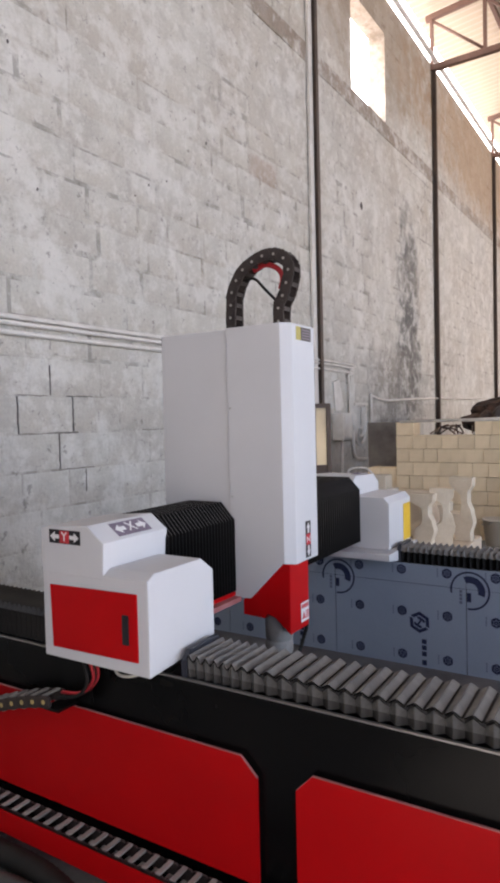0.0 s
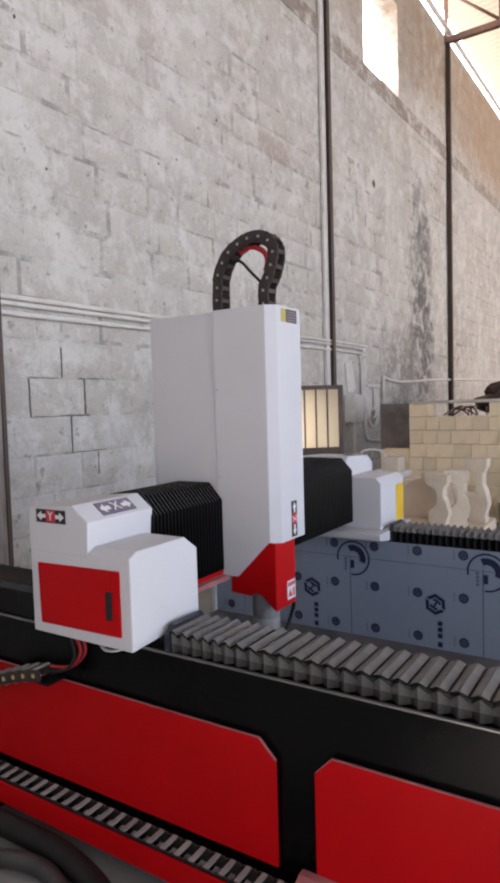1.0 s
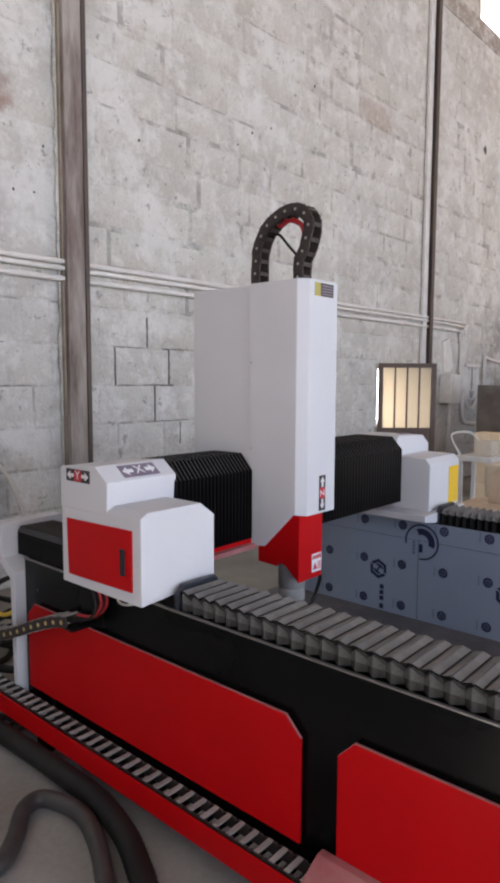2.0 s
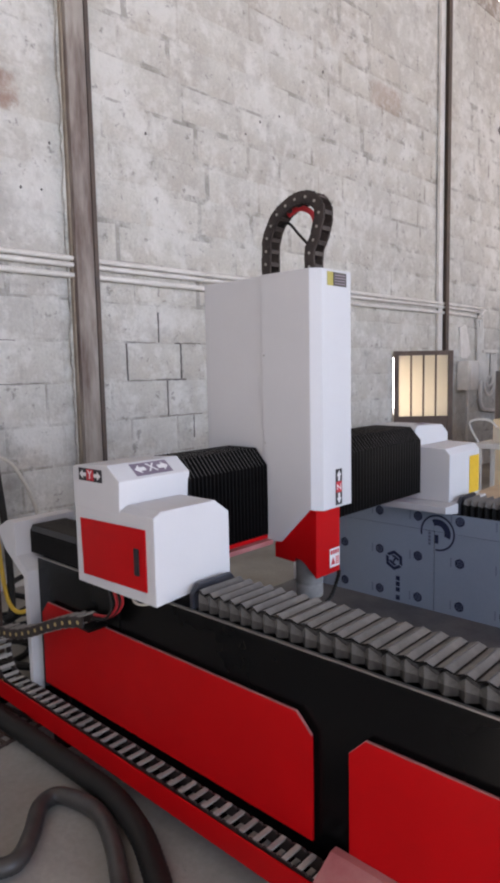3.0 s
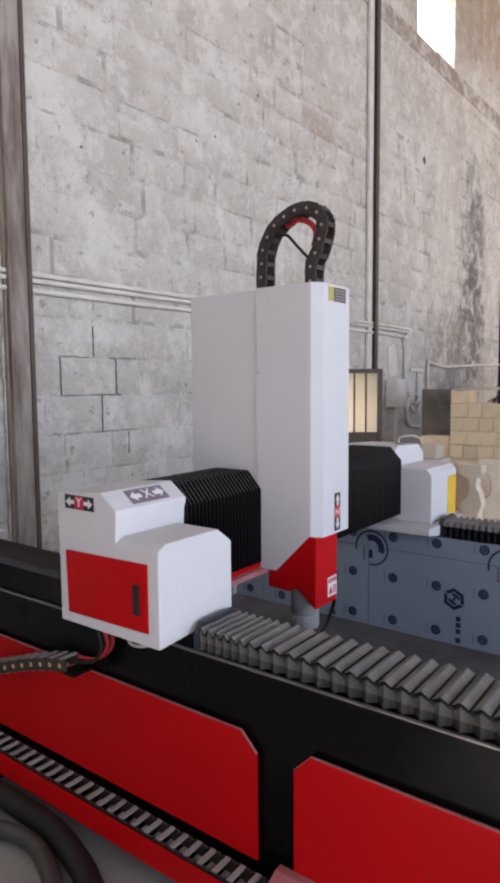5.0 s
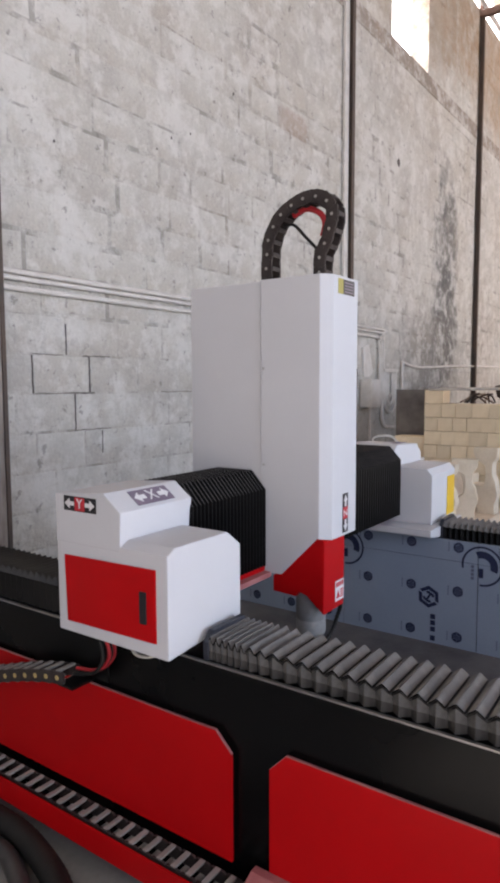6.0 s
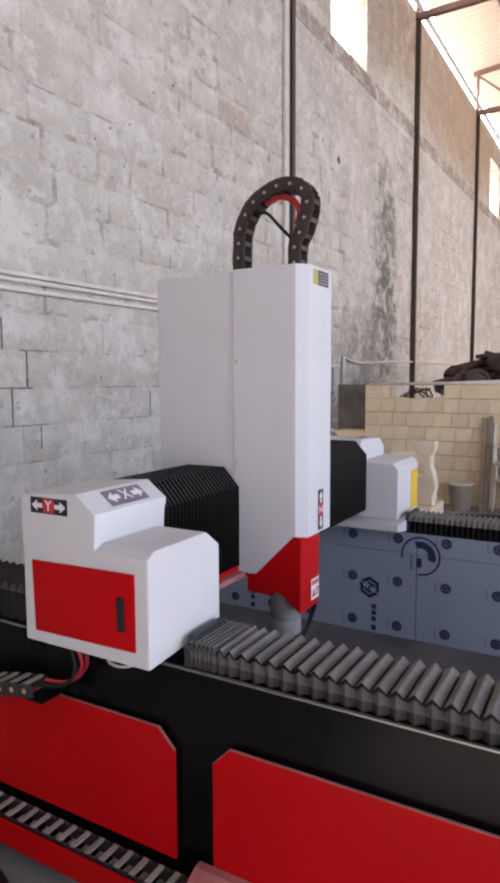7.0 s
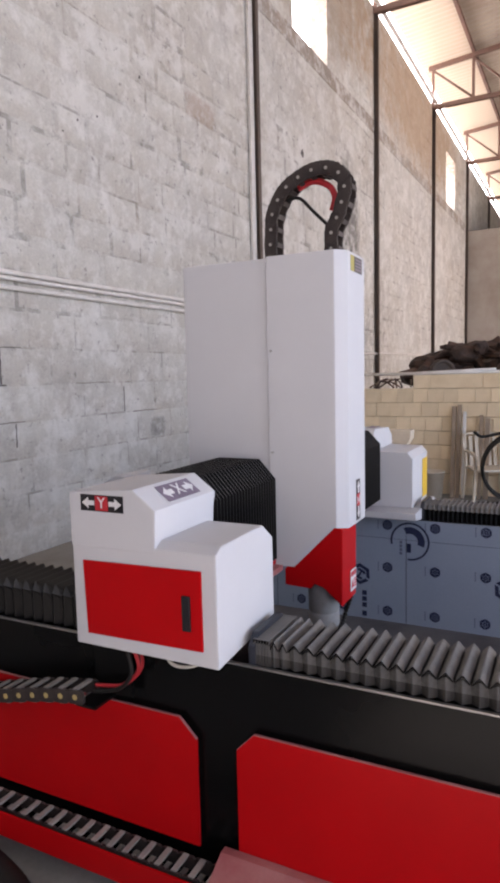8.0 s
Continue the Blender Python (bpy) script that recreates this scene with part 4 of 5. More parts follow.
    o = [(1.40, 0.80), (1.40, 0.74), (1.30, 0.735), (1.285, 0.755), (1.25, 0.745), (1.18, 0.685), (1.178, 0.964), (1.215, 0.985), (1.36, 0.84)]
    prism(bm, o, "x", 2.335, 2.50, 0.003)
    part("spindle_guard", bm, M_RED, g, "red spindle guard with clipped lower edge")
    bm = B()
    prism(bm, [(1.1775, 0.71), (1.1775, 0.79), (1.1768, 0.79), (1.1768, 0.71)], "x", 2.425, 2.495)
    part("warning_label", bm, M_STICKER_W, g, "white warning label")
    bm = B()
    prism(bm, [(2.432, 0.722), (2.462, 0.722), (2.447, 0.752)], "y", 1.1755, 1.1767)
    for k in range(4):
        box(bm, 2.466, 2.49, 1.1755, 1.1767, 0.72 + 0.009 * k, 0.725 + 0.009 * k)
    for k in range(4):
        box(bm, 2.43 + 0.016 * k, 2.441 + 0.016 * k, 1.1755, 1.1767, 0.766, 0.783)
    tagged(part("print_bar", bm, M_STICKER_R, g), kind="stuff")
    bm = B()
    lathe(bm, [(0.055, 0.0), (0.058, 0.008), (0.058, 0.05), (0.054, 0.054), (0.054, 0.06), (0.058, 0.064), (0.058, 0.22), (0.05, 0.24)], (2.42, 1.28, 0.575), 24)
    part("spindle", bm, M_DUSTY, g, "dusty steel spindle motor")
    bm = B()
    lathe(bm, [(0.012, 0.0), (0.014, 0.03), (0.03, 0.04), (0.032, 0.085), (0.045, 0.09)], (2.42, 1.28, 0.49), 16)
    part("collet", bm, M_STEEL, g)
    bm = B()
    tube(bm, [(2.50, 1.20, 0.70), (2.535, 1.21, 0.66), (2.54, 1.23, 0.60), (2.52, 1.24, 0.55), (2.48, 1.25, 0.52)], 0.008, 8, ribs=0.25, steps=8)
    part("coolant_hose", bm, M_RUBBER, g, "black jointed coolant hose")
    # cable chain arching over the head
    arch = smooth_path([(0, 1.442, 1.915), (0, 1.441, 2.0), (0, 1.433, 2.08), (0, 1.395, 2.15), (0, 1.33, 2.195), (0, 1.255, 2.212), (0, 1.195, 2.195), (0, 1.167, 2.14), (0, 1.186, 2.06), (0, 1.213, 2.0), (0, 1.215, 1.9)], 12)
    ch = part("head_chain", B(), M_CHAIN, g, "dark cable chain arching over the head")
    links = [chain_link_mesh(0.052, w, 0.046, True, 0.13, 0.66) for w in (0.067, 0.063)]
    for link in links:
        link.materials[2] = M_CHAIN_BAR
    dist, nxt = 0.0, 0.01
    for a, b in zip(arch, arch[1:]):
        seg = (b - a).length
        while nxt <= dist + seg:
            p = a.lerp(b, (nxt - dist) / seg)
            d = (b - a).normalized()
            links.reverse()
            ob = part("link", links[0], M_CHAIN, ch)
            ob.matrix_basis = pose(2.385, p.y, p.z, math.degrees(math.atan2(d.z, d.y)))
            nxt += 0.052
        dist += seg
    bm = B()
    tube(bm, [(2.39, 1.345, 2.165), (2.39, 1.29, 2.182), (2.39, 1.235, 2.16), (2.39, 1.212, 2.12), (2.39, 1.222, 2.075)], 0.011, 8)
    part("cable", bm, M_CABLE_R, g, "red cable inside the chain")
    bm = B()
    tube(bm, [(2.385, 1.385, 2.13), (2.385, 1.34, 2.13), (2.385, 1.29, 2.08), (2.385, 1.24, 2.03)], 0.006, 8)
    part("cable", bm, M_RUBBER, g)


build_gantry()

# ---------------------------------------------------------------- cable chain in the tray


def build_tray_chain():
    t = thing("cable_chain", "black plastic cable chain with dusty cross bars lying in the tray", "cable chain")
    P, R, Z = 0.056, 0.125, 0.136
    link = chain_link_mesh(P, 0.078, 0.042, True, 0.21)
    link.materials[1] = M_CHAIN_BAR
    start = 0.86

    def on_path(s, when):
        g = gantry_at(when)
        turn = 2.60 + g / 2
        flat = turn - R - start
        if s <= flat:
            return start + s, Z, 0.0
        s -= flat
        if s <= math.pi * R:
            a = s / R
            return turn - R + R * math.sin(a), Z + R - R * math.cos(a), math.degrees(a)
        s -= math.pi * R
        y1, y0 = turn - R, 1.70 + g
        z1, z0 = Z + 2 * R, 0.60
        f = min(1.0, s / max(y1 - y0, 0.05))
        slope = math.degrees(math.atan2(z0 - z1, y1 - y0)) * (1.3 - 0.9 * abs(2 * f - 1) * 0.6)
        ease = f * f * (3 - 2 * f) * 0.6 + f * 0.4
        return y1 - f * (y1 - y0), z1 + (z0 - z1) * ease, 180.0 - slope * (0.4 + 1.2 * f * (1 - f) * 2)

    total = (2.60 - R - start) + math.pi * R + (2.60 - R - 1.70)
    n = int(total / P)
    for k in range(n + 1):
        ob = part("link", link, M_CHAIN, t)
        MOVERS.append((ob, [(s, pose(1.604, *on_path(k * P, s)[:2], on_path(k * P, s)[2])) for s in STOPS]))


build_tray_chain()


def hall_point(u, y, z):
    return HALL @ Vector((u, y, z))


# ---------------------------------------------------------------- fittings on the wall


def build_wall_fittings():
    for z, x1, drop in ((2.40, 9.94, 1.30), (2.352, 9.87, 1.3), (2.276, 9.80, 1.36)):
        bm = B()
        tube(bm, [(0.5, -0.045, z), (5, -0.045, z), (x1 - 0.3, -0.045, z), (x1 - 0.07, -0.045, z - 0.07), (x1, -0.045, z - 0.3), (x1, -0.045, drop)], 0.021, 8, 4)
        hall("conduit", bm, M_CONDUIT, "pale painted conduit clipped along the wall", "conduit", "wall conduits", "")
    t = thing("meter_box", "pale grey electric meter box on the wall", "meter box", at=HALL)
    bm = B()
    box(bm, 9.2, 9.52, -0.2, -0.012, 1.2, 1.62, 0.02)
    part("case", bm, M_CONDUIT, t)
    bm = B()
    box(bm, 9.23, 9.49, -0.215, -0.201, 1.23, 1.58, 0.008)
    part("cover", bm, M_CONDUIT, t)
    bm = B()
    cyl(bm, (9.36, -0.1, 0.2), (9.36, -0.1, 1.198), 0.02, 8)
    part("down_pipe", bm, M_CONDUIT, t)
    for r, top, foot, rad in ((0.2, 1.78, 1.3, 0.026), (0.13, 1.72, 1.36, 0.022), (0.06, 1.74, 1.42, 0.02)):
        bm = B()
        c = 10.18
        tube(bm, [(c - r, -0.06, top), (c - r, -0.06, foot), (c - 0.7 * r, -0.06, foot - 0.7 * r), (c, -0.06, foot - r), (c + 0.7 * r, -0.06, foot - 0.7 * r), (c + r, -0.06, foot), (c + r, -0.06, top)], rad, 8, 5)
        hall("cable_loop", bm, M_CONDUIT, "dusty pale cable hanging in a loop on the wall", "cable", "cable loops on the wall", "thing")
    bm = B()
    box(bm, 9.92, 10.44, -0.09, -0.012, 1.74, 1.79, 0.006)
    hall("cable_hook", bm, M_CONDUIT, "pale bracket holding looped cables on the wall", "bracket", kind="thing")
    bm = B()
    tube(bm, [(9.9, -0.05, 1.34), (9.9, -0.05, 1.05), (9.98, -0.05, 0.9), (10.2, -0.05, 0.86), (10.5, -0.05, 0.84)], 0.03, 8, 5)
    hall("cable", bm, M_CONDUIT, "bundle of dusty pale cables running down the wall", "cable", kind="thing")
    bm = B()
    tube(bm, [(10.7, -0.04, 1.1), (10.7, -0.04, 1.85), (10.78, -0.04, 1.9), (11.5, -0.04, 1.84), (14, -0.04, 1.92), (19, -0.04, 1.97)], 0.026, 8, 4)
    hall("water_pipe", bm, M_CONDUIT, "thin pale water pipe along the wall", "pipe", kind="thing")
    # hopper of broken plaster above the meter
    bm = B()
    prism(bm, [(9.25, 2.1), (9.45, 2.15), (9.6, 1.75), (9.5, 1.66), (9.3, 1.66)], "y", -0.03, 0.0)
    hall("plaster_patch", bm, M_CONDUIT, "rough patch of pale plaster on the wall", "patch", kind="thing")
    # casement standing open into the hall
    a = hall_point(7.5, -0.03, 0.0)
    b = Vector((8.05, 3.52, 0.0))
    d = (b - a).normalized()
    t = thing("window_casement", "brown casement with barred frosted panes standing open", "window casement",
              at=Matrix.Translation((a.x, a.y, 0.0)) @ Matrix.Rotation(math.atan2(d.y, d.x), 4, "Z"))
    W, z0, z1 = 0.74, 0.62, 1.745
    bm = B()
    box(bm, 0, 0.055, -0.02, 0.02, z0, z1, 0.003)
    part("stile", bm, M_WOODF, t)
    bm = B()
    box(bm, W - 0.06, W, -0.02, 0.02, z0, z1, 0.003)
    part("stile", bm, M_WOODF, t)
    for c, e in ((z1 - 0.055, z1), (0.885, 0.925), (z0, z0 + 0.04)):
        bm = B()
        box(bm, 0.056, W - 0.061, -0.018, 0.018, c, e, 0.002)
        part("rail", bm, M_WOODF, t)
    bm = B()
    box(bm, 0.056, W - 0.061, -0.006, 0.006, z0 + 0.041, 0.884)
    part("lower_panel", bm, M_WOODF, t)
    for k in range(4):
        w = (W - 0.117) / 4
        bm = B()
        box(bm, 0.058 + w * k, 0.055 + w * (k + 1), -0.003, 0.003, 0.926, z1 - 0.056)
        part("pane", bm, M_FROSTED, t, "warm frosted glass pane")
        if k:
            bm = B()
            box(bm, 0.046 + w * k, 0.066 + w * k, -0.016, -0.004, 0.926, z1 - 0.056)
            part("bar", bm, M_WOODF, t)
    # frames in the high windows
    for hx0, hx1, hz0, hz1 in HOLES[:2]:
        t = thing("window_1" if hx0 < 15 else "window_2", "unglazed high window opening full of daylight", "window", kind="structure", at=HALL)
        bm = B()
        box(bm, hx0 - 0.02, hx1 + 0.02, -0.005, 0.34, hz0 - 0.05, hz0 - 0.002)
        part("window_sill", bm, M_BEAM, t)


build_wall_fittings()

# ---------------------------------------------------------------- stone store behind the machine


def build_pile():
    rng = random.Random(11)
    t = thing("stone_stack", "tall stack of sawn yellow limestone blocks", "stone stack")
    shapes = {}
    x0 = 8.3

    def block(y0, y1, z0, z1, back=0.0):
        key = (round(y1 - y0, 2), round(z1 - z0, 2))
        if key not in shapes:
            bm = B()
            box(bm, 0, 0.26, -key[0] / 2 + 0.001, key[0] / 2 - 0.001, 0.0, key[1] - 0.0015, 0.005)
            shapes[key] = mesh_of(bm, M_LIME)
        ob = part("block", shapes[key], M_LIME, t)
        ob.matrix_basis = pose(x0 + back + rng.uniform(-0.006, 0.006), (y0 + y1) / 2, z0, 0, 0, rng.uniform(-0.5, 0.5))

    H = 0.1737
    base = 1.302 - 7 * H
    for r in range(-1, 7):
        y = 2.76
        first = True
        while y > -2.6:
            w = (0.17 if r % 2 else 0.22) if first else rng.choice((0.175, 0.19, 0.2, 0.165, 0.22, 0.18))
            first = False
            block(y - w, y, max(0.0, base + H * r), base + H * (r + 1))
            y -= w
    for r in range(4):
        block(2.765, 2.98 if r % 2 else 3.16, 0.217 * r, 0.217 * (r + 1), 0.02)
        if r % 2:
            block(2.985, 3.16, 0.217 * r, 0.217 * (r + 1), 0.02)
    z = 1.302
    block(2.52, 2.76, z, z + 0.165)
    y = 1.76
    for w in (0.2, 0.62, 0.62, 0.28, 0.3, 0.28, 0.6, 0.3, 0.6):
        block(y - w, y, z, z + 0.165)
        y -= w
    # thin rods resting along the top
    for k, (a, b) in enumerate((((8.28, 2.7, 1.478), (8.33, -0.4, 1.49)), ((8.42, 2.6, 1.485), (8.5, -0.6, 1.50)), ((8.36, 2.0, 1.482), (8.3, 0.8, 1.52)))):
        bm = B()
        cyl(bm, a, b, 0.016, 8)
        solid("steel_rod", bm, M_CONDUIT, "thin pale steel rod lying along the stone stack", "rod", "rods on the stack")
    # added dark sheet in place of the shadowed stretch of wall
    bm = B()
    box(bm, 9.0, 9.04, 2.75, 3.42, 0.0, 1.47)
    solid("shade_sheet", bm, M_SHADE, "dark upright sheet standing in for a shadow area on the wall", "metal sheet")
    for k in range(11):
        a = Vector((8.5 + rng.uniform(-0.1, 0.1), rng.uniform(1.8, 2.45), 1.31))
        b = Vector((8.6, rng.uniform(1.8, 2.45), rng.uniform(1.38, 1.43)))
        bm = B()
        tube(bm, [a, (a + b) / 2 + Vector((0, 0, 0.03)), b], 0.01, 6, 4)
        solid("scrap_wire", bm, M_JUNK_PALE if k % 3 == 0 else M_JUNK, "bent piece of scrap wire on the stone stack", "scrap", "scrap wires")


def lump(bm, c, size, rng, mat=0):
    made = bmesh.ops.create_icosphere(bm, subdivisions=2, radius=1)
    off = Vector((rng.uniform(0, 50), rng.uniform(0, 50), 0))
    for v in made["verts"]:
        n = noise.noise(v.co * 1.7 + off)
        v.co = Vector((v.co.x * size[0], v.co.y * size[1], v.co.z * size[2])) * (1 + 0.45 * n) + Vector(c)
    for f in {f for v in made["verts"] for f in v.link_faces}:
        f.material_index = mat


def build_scrap():
    """Old machine parts and rolls heaped behind the stack."""
    rng = random.Random(3)
    bm = B()
    for i in range(230):
        y = rng.uniform(-2.6, 2.5)
        x = 11.9 + rng.uniform(-0.5, 1.6)
        top = 2.04 - 1.3 * max(0.0, y - 2.1) + 0.08 * math.sin(3.1 * y)
        r = rng.uniform(0.1, 0.3)
        lump(bm, (x, y, top - r * 0.7 - 1.5 * rng.random() ** 2), (r * rng.uniform(0.8, 1.8), r * rng.uniform(0.8, 1.8), r), rng)
    for i in range(60):
        y = rng.uniform(-2.2, 2.1)
        p = Vector((11.6 + rng.uniform(0, 0.5), y, 1.75 + rng.uniform(-0.3, 0.25)))
        cyl(bm, p, p + Vector((rng.uniform(-0.4, 0.4), rng.uniform(-0.6, 0.6), rng.uniform(-0.2, 0.15))), rng.uniform(0.015, 0.05), 8)
    solid("scrap_heap", bm, M_JUNK, "heap of rusty dark machine parts and rolls behind the stones", "scrap heap", kind="stuff")
    for c, r, mt, lb in (((11.5, 0.75, 1.72), 0.3, M_JUNK, "dark rusty old wheel on the scrap heap"), ((11.4, 1.95, 1.5), 0.2, M_STEEL_POST, "dark brown roll on the scrap heap")):
        t = thing("old_wheel", lb, "wheel", "wheels on the scrap heap", at=pose(*c, 0, 0, 25))
        bm = B()
        seg = 28
        prof = [(r * 0.72, -0.1), (r, -0.1), (r * 1.02, 0.0), (r, 0.1), (r * 0.72, 0.1)]
        rings = [[bm.verts.new((x, q * math.cos(2 * math.pi * k / seg), q * math.sin(2 * math.pi * k / seg))) for q, x in prof] for k in range(seg)]
        for k in range(seg):
            a, b = rings[k], rings[(k + 1) % seg]
            for j in range(5):
                f = bm.faces.new((a[j], a[(j + 1) % 5], b[(j + 1) % 5], b[j]))
                f.smooth = True
        part("tyre", bm, mt, t)
        bm = B()
        cyl(bm, (-0.06, 0, 0), (0.06, 0, 0), r * 0.73, 20)
        part("hub", bm, mt, t)
    bm = B()
    prism(bm, [(11.5, 1.4), (11.75, 1.4), (11.9, 2.4), (11.55, 3.35), (11.42, 3.3), (11.72, 2.45)], "y", 0.05, 0.22, 0.01)
    ob = solid("crane_arm", bm, M_JUNK_PALE, "bent dusty steel arm rising from the scrap", "steel arm")


def build_carvings():
    rng = random.Random(8)
    # worktable of rough stone carrying the carved pieces
    bm = B()
    box(bm, 5.35, 6.2, 1.25, 2.25, 0.0, 0.44, 0.02)
    solid("stone_slab", bm, M_LIME_WARM, "low slab of tan stone under the carvings", "stone slab")
    def bracket(x, y, s, rz, mt):
        """A console leg: broad foot, waist, slim curved neck and a head that overhangs to one side."""
        def along(keys, f):
            for (f0, v0), (f1, v1) in zip(keys, keys[1:]):
                if f <= f1:
                    q = (f - f0) / (f1 - f0)
                    return v0 + (v1 - v0) * q * q * (3 - 2 * q)
        one = ((0, 0.14), (0.3, 0.145), (0.44, 0.085), (0.58, 0.075), (0.72, 0.085), (0.84, 0.165), (0.9, 0.185), (1, 0.185))
        two = ((0, -0.005), (0.12, 0.0), (0.3, -0.025), (0.46, -0.01), (0.62, 0.022), (0.76, 0.02), (0.87, -0.015), (1, -0.02))
        n = 22
        bm = B()
        left = [(along(one, k / n), k / n * 0.46 * s) for k in range(n + 1)]
        right = [(along(two, k / n), k / n * 0.46 * s) for k in range(n + 1)]
        prism(bm, left + right[::-1], "x", -0.05, 0.05, 0.006)
        ob = solid("carved_bracket", bm, mt, "pale carved limestone scroll bracket standing on the slab", "carving", "carved brackets")
        ob.matrix_basis = pose(x, y, 0.442, 0, 0, rz)
    for x, y, s in ((5.50, 1.50, 0.98), (5.66, 1.38, 1.05), (5.9, 1.27, 1.22), (5.8, 1.62, 0.95)):
        bracket(x, y, s, rng.uniform(-8, 14), M_LIME_PALE)
    bm = B()
    o = [(1.62, 0.442), (1.62, 0.62)] + [(1.83 - 0.21 * math.cos(a), 0.62 + 0.19 * math.sin(a)) for a in [math.pi * k / 14 for k in range(1, 14)]] + [(2.04, 0.62), (2.04, 0.442)]
    prism(bm, o, "x", 5.9, 6.15, 0.012)
    solid("arched_stone", bm, M_LIME_WARM, "tan arched stone block on the slab", "stone block")
    for x, y, w, h_ in ((6.55, 2.12, 0.3, 0.28), (6.55, 1.78, 0.3, 0.24), (6.5, 1.52, 0.22, 0.16)):
        bm = B()
        box(bm, x - w / 2, x + w / 2, y - w / 2, y + w / 2, 0.0, 0.442 + h_, 0.015)
        solid("stone_offcut", bm, M_LIME_PALE, "pale sawn limestone block standing on the floor", "stone block", "offcuts")
    # saw table by the wall
    t = thing("saw_bench", "dusty pale saw bench with bent tube handle", "saw bench")
    bm = B()
    box(bm, 7.3, 7.75, 2.55, 2.95, 0.62, 0.68, 0.01)
    part("table", bm, M_CONDUIT, t)
    for dx in (7.34, 7.71):
        for dy in (2.59, 2.91):
            bm = B()
            box(bm, dx - 0.02, dx + 0.02, dy - 0.02, dy + 0.02, 0.0, 0.619)
            part("leg", bm, M_CONDUIT, t)
    bm = B()
    box(bm, 7.42, 7.66, 2.6, 2.8, 0.681, 0.85, 0.02)
    part("motor", bm, M_PLASTIC, t)
    bm = B()
    tube(bm, [(7.4, 2.95, 0.68), (7.38, 3.05, 0.9), (7.4, 2.85, 0.94), (7.42, 2.75, 0.86)], 0.013, 8)
    part("tube_handle", bm, M_CONDUIT, t)


def build_yard_things():
    # plastic chair
    t = thing("garden_chair", "off-white plastic garden chair with slatted back", "chair", at=pose(8.0, 0.84, 0, 0, 0, 115) @ Matrix.Scale(0.92, 4))
    w = 0.22
    for sx in (-1, 1):
        for sy, top in ((-1, 0.62), (1, 0.44)):
            bm = B()
            tube(bm, [(sx * (w + 0.03), sy * 0.22, 0.0), (sx * w, sy * 0.2, 0.4), (sx * w, sy * 0.2, top)], 0.02, 8, 4)
            part("leg", bm, M_PLASTIC, t)
        bm = B()
        tube(bm, [(sx * w, -0.2, 0.62), (sx * (w + 0.02), 0.05, 0.63), (sx * w, 0.22, 0.58), (sx * w, 0.2, 0.44)], 0.019, 8, 4)
        part("armrest", bm, M_PLASTIC, t)
    bm = B()
    box(bm, -w, w, -0.22, 0.22, 0.40, 0.425, 0.008)
    part("seat", bm, M_PLASTIC, t)
    for k in range(6):
        x = -w + 0.03 + k * 0.076
        bm = B()
        prism(bm, [(-0.2, 0.425), (-0.215, 0.425), (-0.30, 0.80), (-0.285, 0.80)], "x", x, x + 0.045)
        part("back_slat", bm, M_PLASTIC, t)
    bm = B()
    tube(bm, [(-w, -0.2, 0.425), (-w - 0.01, -0.28, 0.76), (-w * 0.6, -0.3, 0.83), (w * 0.6, -0.3, 0.83), (w + 0.01, -0.28, 0.76), (w, -0.2, 0.425)], 0.018, 8, 5)
    part("back_frame", bm, M_PLASTIC, t)
    # bucket
    t = thing("bucket", "pale plastic bucket on the floor by the stones", "bucket", at=pose(8.05, 1.48, 0))
    bm = B()
    lathe(bm, [(0.115, 0.0), (0.145, 0.30), (0.152, 0.30), (0.152, 0.32), (0.138, 0.32), (0.11, 0.02)], (0, 0, 0), 22)
    part("pail", bm, M_PLASTIC, t)
    bm = B()
    tube(bm, [(-0.148, 0, 0.3), (-0.12, 0.07, 0.26), (0, 0.16, 0.24), (0.12, 0.07, 0.26), (0.148, 0, 0.3)], 0.004, 6)
    part("handle", bm, M_STEEL, t)
    # planks leaning on the stack
    for y, w_, h_, mt in ((1.26, 0.05, 1.08, M_WOOD), (1.2, 0.045, 1.1, M_WOOD), (1.14, 0.035, 1.02, M_CONDUIT), (0.95, 0.04, 0.98, M_WOOD), (0.88, 0.055, 0.94, M_WOOD), (0.45, 0.06, 0.92, M_WOOD), (-0.05, 0.07, 1.2, M_WOOD), (-0.2, 0.09, 1.15, M_WOOD)):
        bm = B()
        prism(bm, [(8.10, 0.0), (8.125, 0.0), (8.285, h_), (8.26, h_)], "y", y - w_ / 2, y + w_ / 2, 0.002)
        solid("plank", bm, mt, "weathered plank leaning on the stone stack", "plank", "leaning planks")
    # coil of hose
    t = thing("hose_coil", "loose upright coil of black hose", "hose", at=pose(7.85, 0.5, 0.0, 0, -12, 15))
    for k, (r, dy) in enumerate(((0.40, 0.0), (0.375, 0.02), (0.42, -0.02))):
        bm = B()
        tube(bm, [(0.03 * k, dy + r * math.cos(a), 0.44 + r * math.sin(a)) for a in [2 * math.pi * j / 18 for j in range(19)]], 0.017, 8, 3)
        part("turn", bm, M_RUBBER, t)
    bm = B()
    tube(bm, [(0, 0.0, 0.86), (0.0, 0.25, 0.84), (0.02, 0.42, 0.8), (0.02, 0.5, 0.86)], 0.017, 8)
    part("loose_end", bm, M_RUBBER, t)
    bm = B()
    tube(bm, [(7.9, 0.3, 0.02), (7.75, 0.9, 0.02), (7.6, 1.4, 0.02), (7.3, 1.75, 0.02), (6.9, 2.0, 0.02)], 0.02, 8)
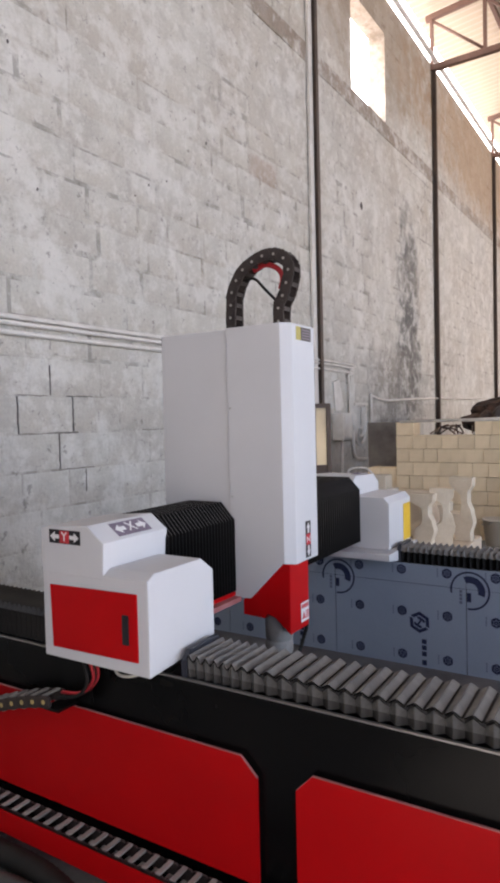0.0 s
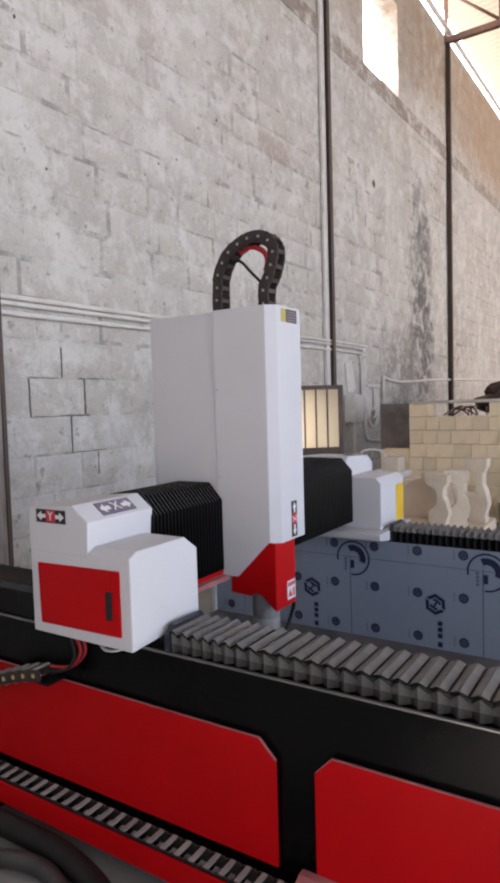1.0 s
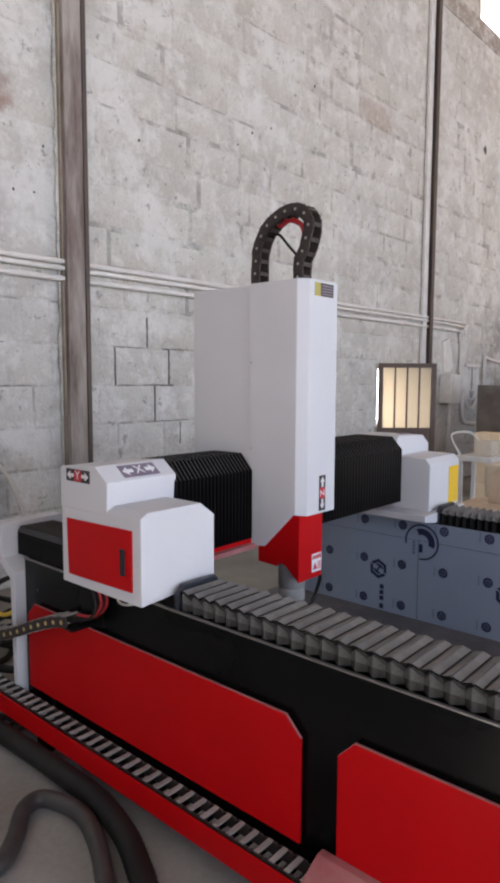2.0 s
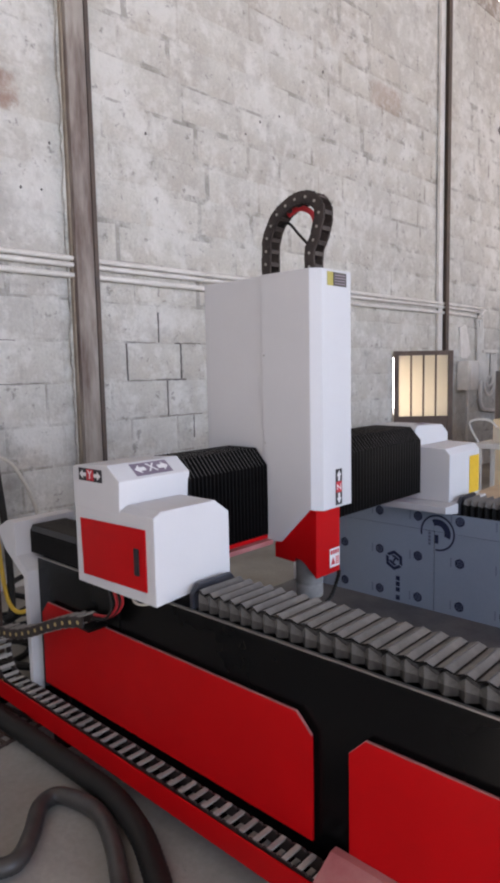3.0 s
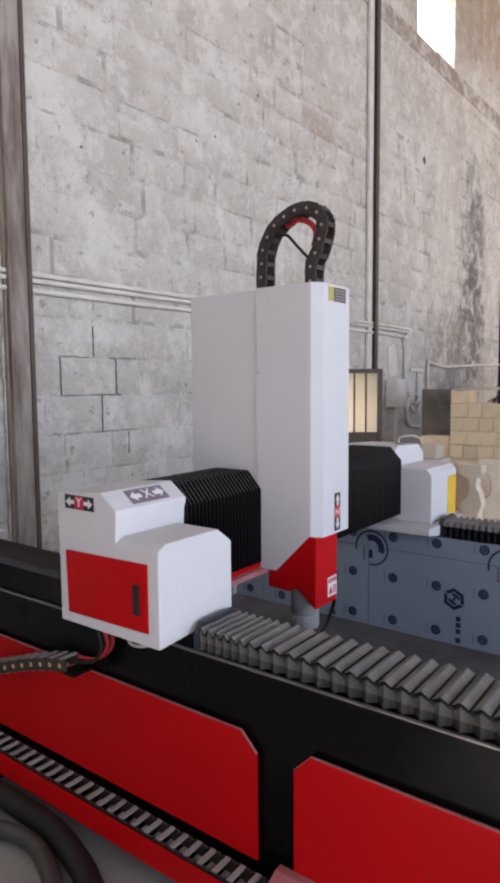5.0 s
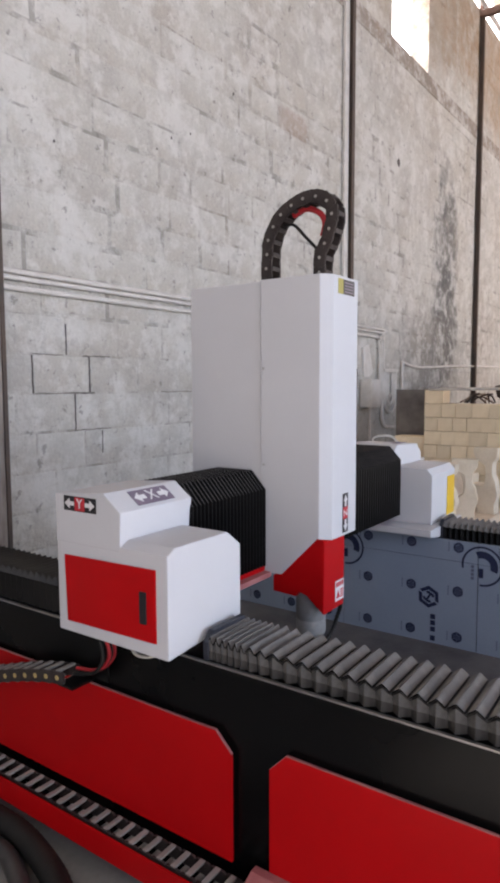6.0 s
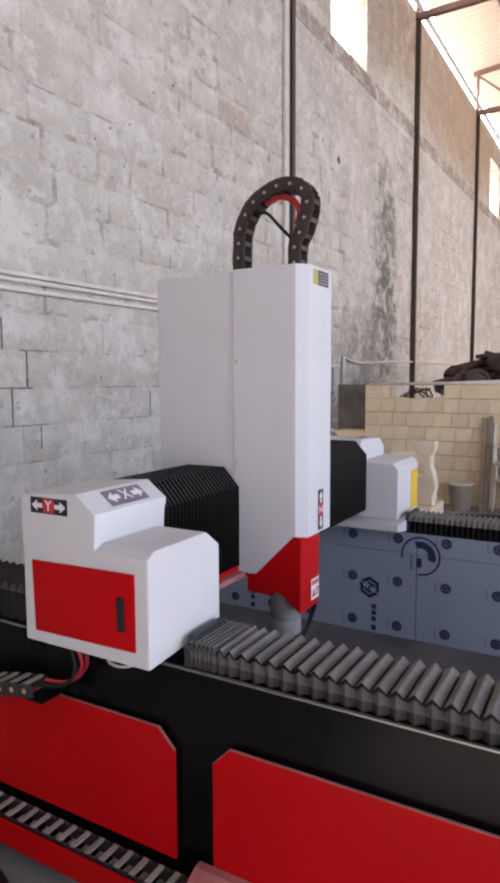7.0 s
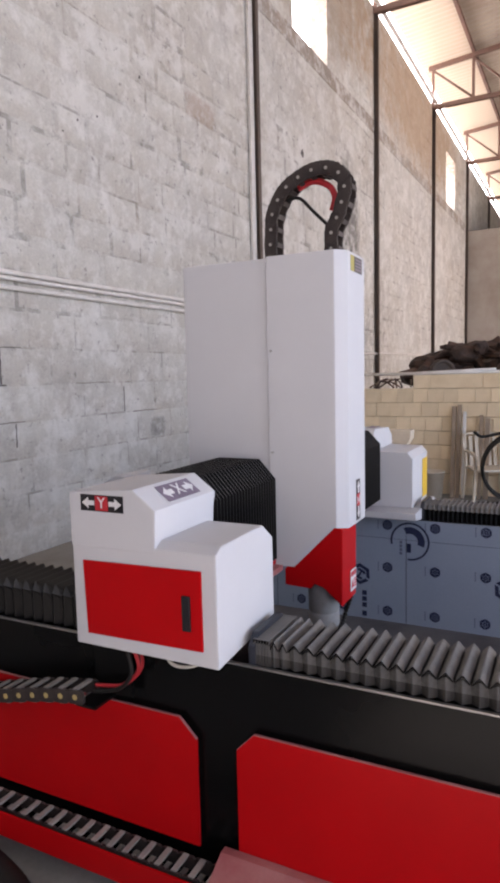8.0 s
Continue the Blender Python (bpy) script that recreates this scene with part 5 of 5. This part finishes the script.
    solid("floor_hose", bm, M_RUBBER, "black hose lying on the dusty floor", "hose")
    # heavy hoses on the floor beside the machine
    bm = B()
    tube(bm, [(1.44, 3.5, 0.045), (1.47, 2.88, 0.045), (1.49, 2.49, 0.045), (1.50, 2.16, 0.045), (1.505, 1.89, 0.045), (1.50, 1.69, 0.045), (1.45, 1.48, 0.045), (1.38, 1.32, 0.045), (1.3, 1.15, 0.045), (1.2, 0.8, 0.045), (1.15, 0.2, 0.045)], 0.04, 12, 14, ribs=0.03)
    solid("suction_hose", bm, M_RUBBER, "thick black ribbed hose lying on the floor beside the tray", "hose", "floor hoses")
    bm = B()
    tube(bm, [(0.9, 2.15, 0.034), (0.99, 1.86, 0.034), (1.06, 1.72, 0.034), (1.13, 1.69, 0.034), (1.22, 1.765, 0.034), (1.305, 1.865, 0.034), (1.375, 1.88, 0.034), (1.415, 1.80, 0.034), (1.425, 1.68, 0.034), (1.375, 1.53, 0.034), (1.285, 1.36, 0.034), (1.2, 1.2, 0.034), (1.1, 0.8, 0.034), (1.05, 0.2, 0.034)], 0.03, 12, 14, ribs=0.03)
    solid("suction_hose", bm, M_HOSE_GREY, "dull grey hose looped on the floor beside the black hose", "hose", "floor hoses")
    t = thing("floor_grate", "dark rusty wire grate lying on the floor", "grate", at=pose(1.38, 2.86, 0.0, 0, 0, 8))
    for k in range(8):
        bm = B()
        box(bm, -0.16 + 0.046 * k, -0.148 + 0.046 * k, -0.5, 0.5, 0.004, 0.016)
        part("bar", bm, M_JUNK, t)
    for k in range(15):
        bm = B()
        box(bm, -0.17, 0.18, -0.49 + 0.07 * k, -0.478 + 0.07 * k, 0.0, 0.0115)
        part("cross_bar", bm, M_JUNK, t)
    # invented cable loops that darken the shaded floor beyond the bed
    rng = random.Random(21)
    for k in range(7):
        cx, cy, r = 1.95 + rng.uniform(-0.25, 0.4), 3.25 + rng.uniform(-0.3, 0.35), rng.uniform(0.16, 0.3)
        bm = B()
        tube(bm, [(cx + r * math.cos(a) * (1 + 0.1 * math.sin(3 * a)), cy + r * 1.3 * math.sin(a), 0.02 + 0.035 * k) for a in [0.42 * j for j in range(19)]], 0.017, 8, 3)
        solid("floor_cable", bm, M_RUBBER, "loop of black cable added to darken the shaded floor", "cable", "cable loops on the floor")
    # hanging cables beyond the bed's end
    t = thing("cable_stand", "steel stand hung with yellow, black and red cables", "cable stand")
    bm = B()
    box(bm, 1.80, 1.84, 3.2, 3.24, 0.0, 1.1)
    part("post", bm, M_JUNK, t)
    bm = B()
    box(bm, 1.60, 1.86, 3.19, 3.23, 1.06, 1.1)
    part("arm", bm, M_JUNK, t)
    for pts, r, mt in (([(1.80, 3.18, 1.1), (1.82, 3.16, 0.7), (1.83, 3.1, 0.35), (1.9, 3.05, 0.28), (2.0, 3.0, 0.42), (2.02, 2.98, 0.75)], 0.012, M_CABLE_Y),
                       ([(1.84, 3.18, 1.11), (1.86, 3.14, 0.7), (1.85, 3.1, 0.3), (1.8, 3.1, 0.25)], 0.02, M_RUBBER),
                       ([(1.70, 3.18, 1.1), (1.76, 3.16, 0.95), (1.79, 3.14, 0.6), (1.78, 3.1, 0.4)], 0.01, M_CABLE_R),
                       ([(1.62, 3.18, 1.06), (1.75, 3.16, 1.12), (1.9, 3.14, 1.08), (1.99, 3.1, 0.9), (2.02, 3.05, 0.7)], 0.01, M_CABLE_W)):
        bm = B()
        tube(bm, pts, r, 8)
        part("cable", bm, mt, t)


build_pile()
build_scrap()
build_carvings()
build_yard_things()
build_wall_blocks()


def motions():
    for ob, rows in MOVERS:
        walk(ob, rows)


motions()
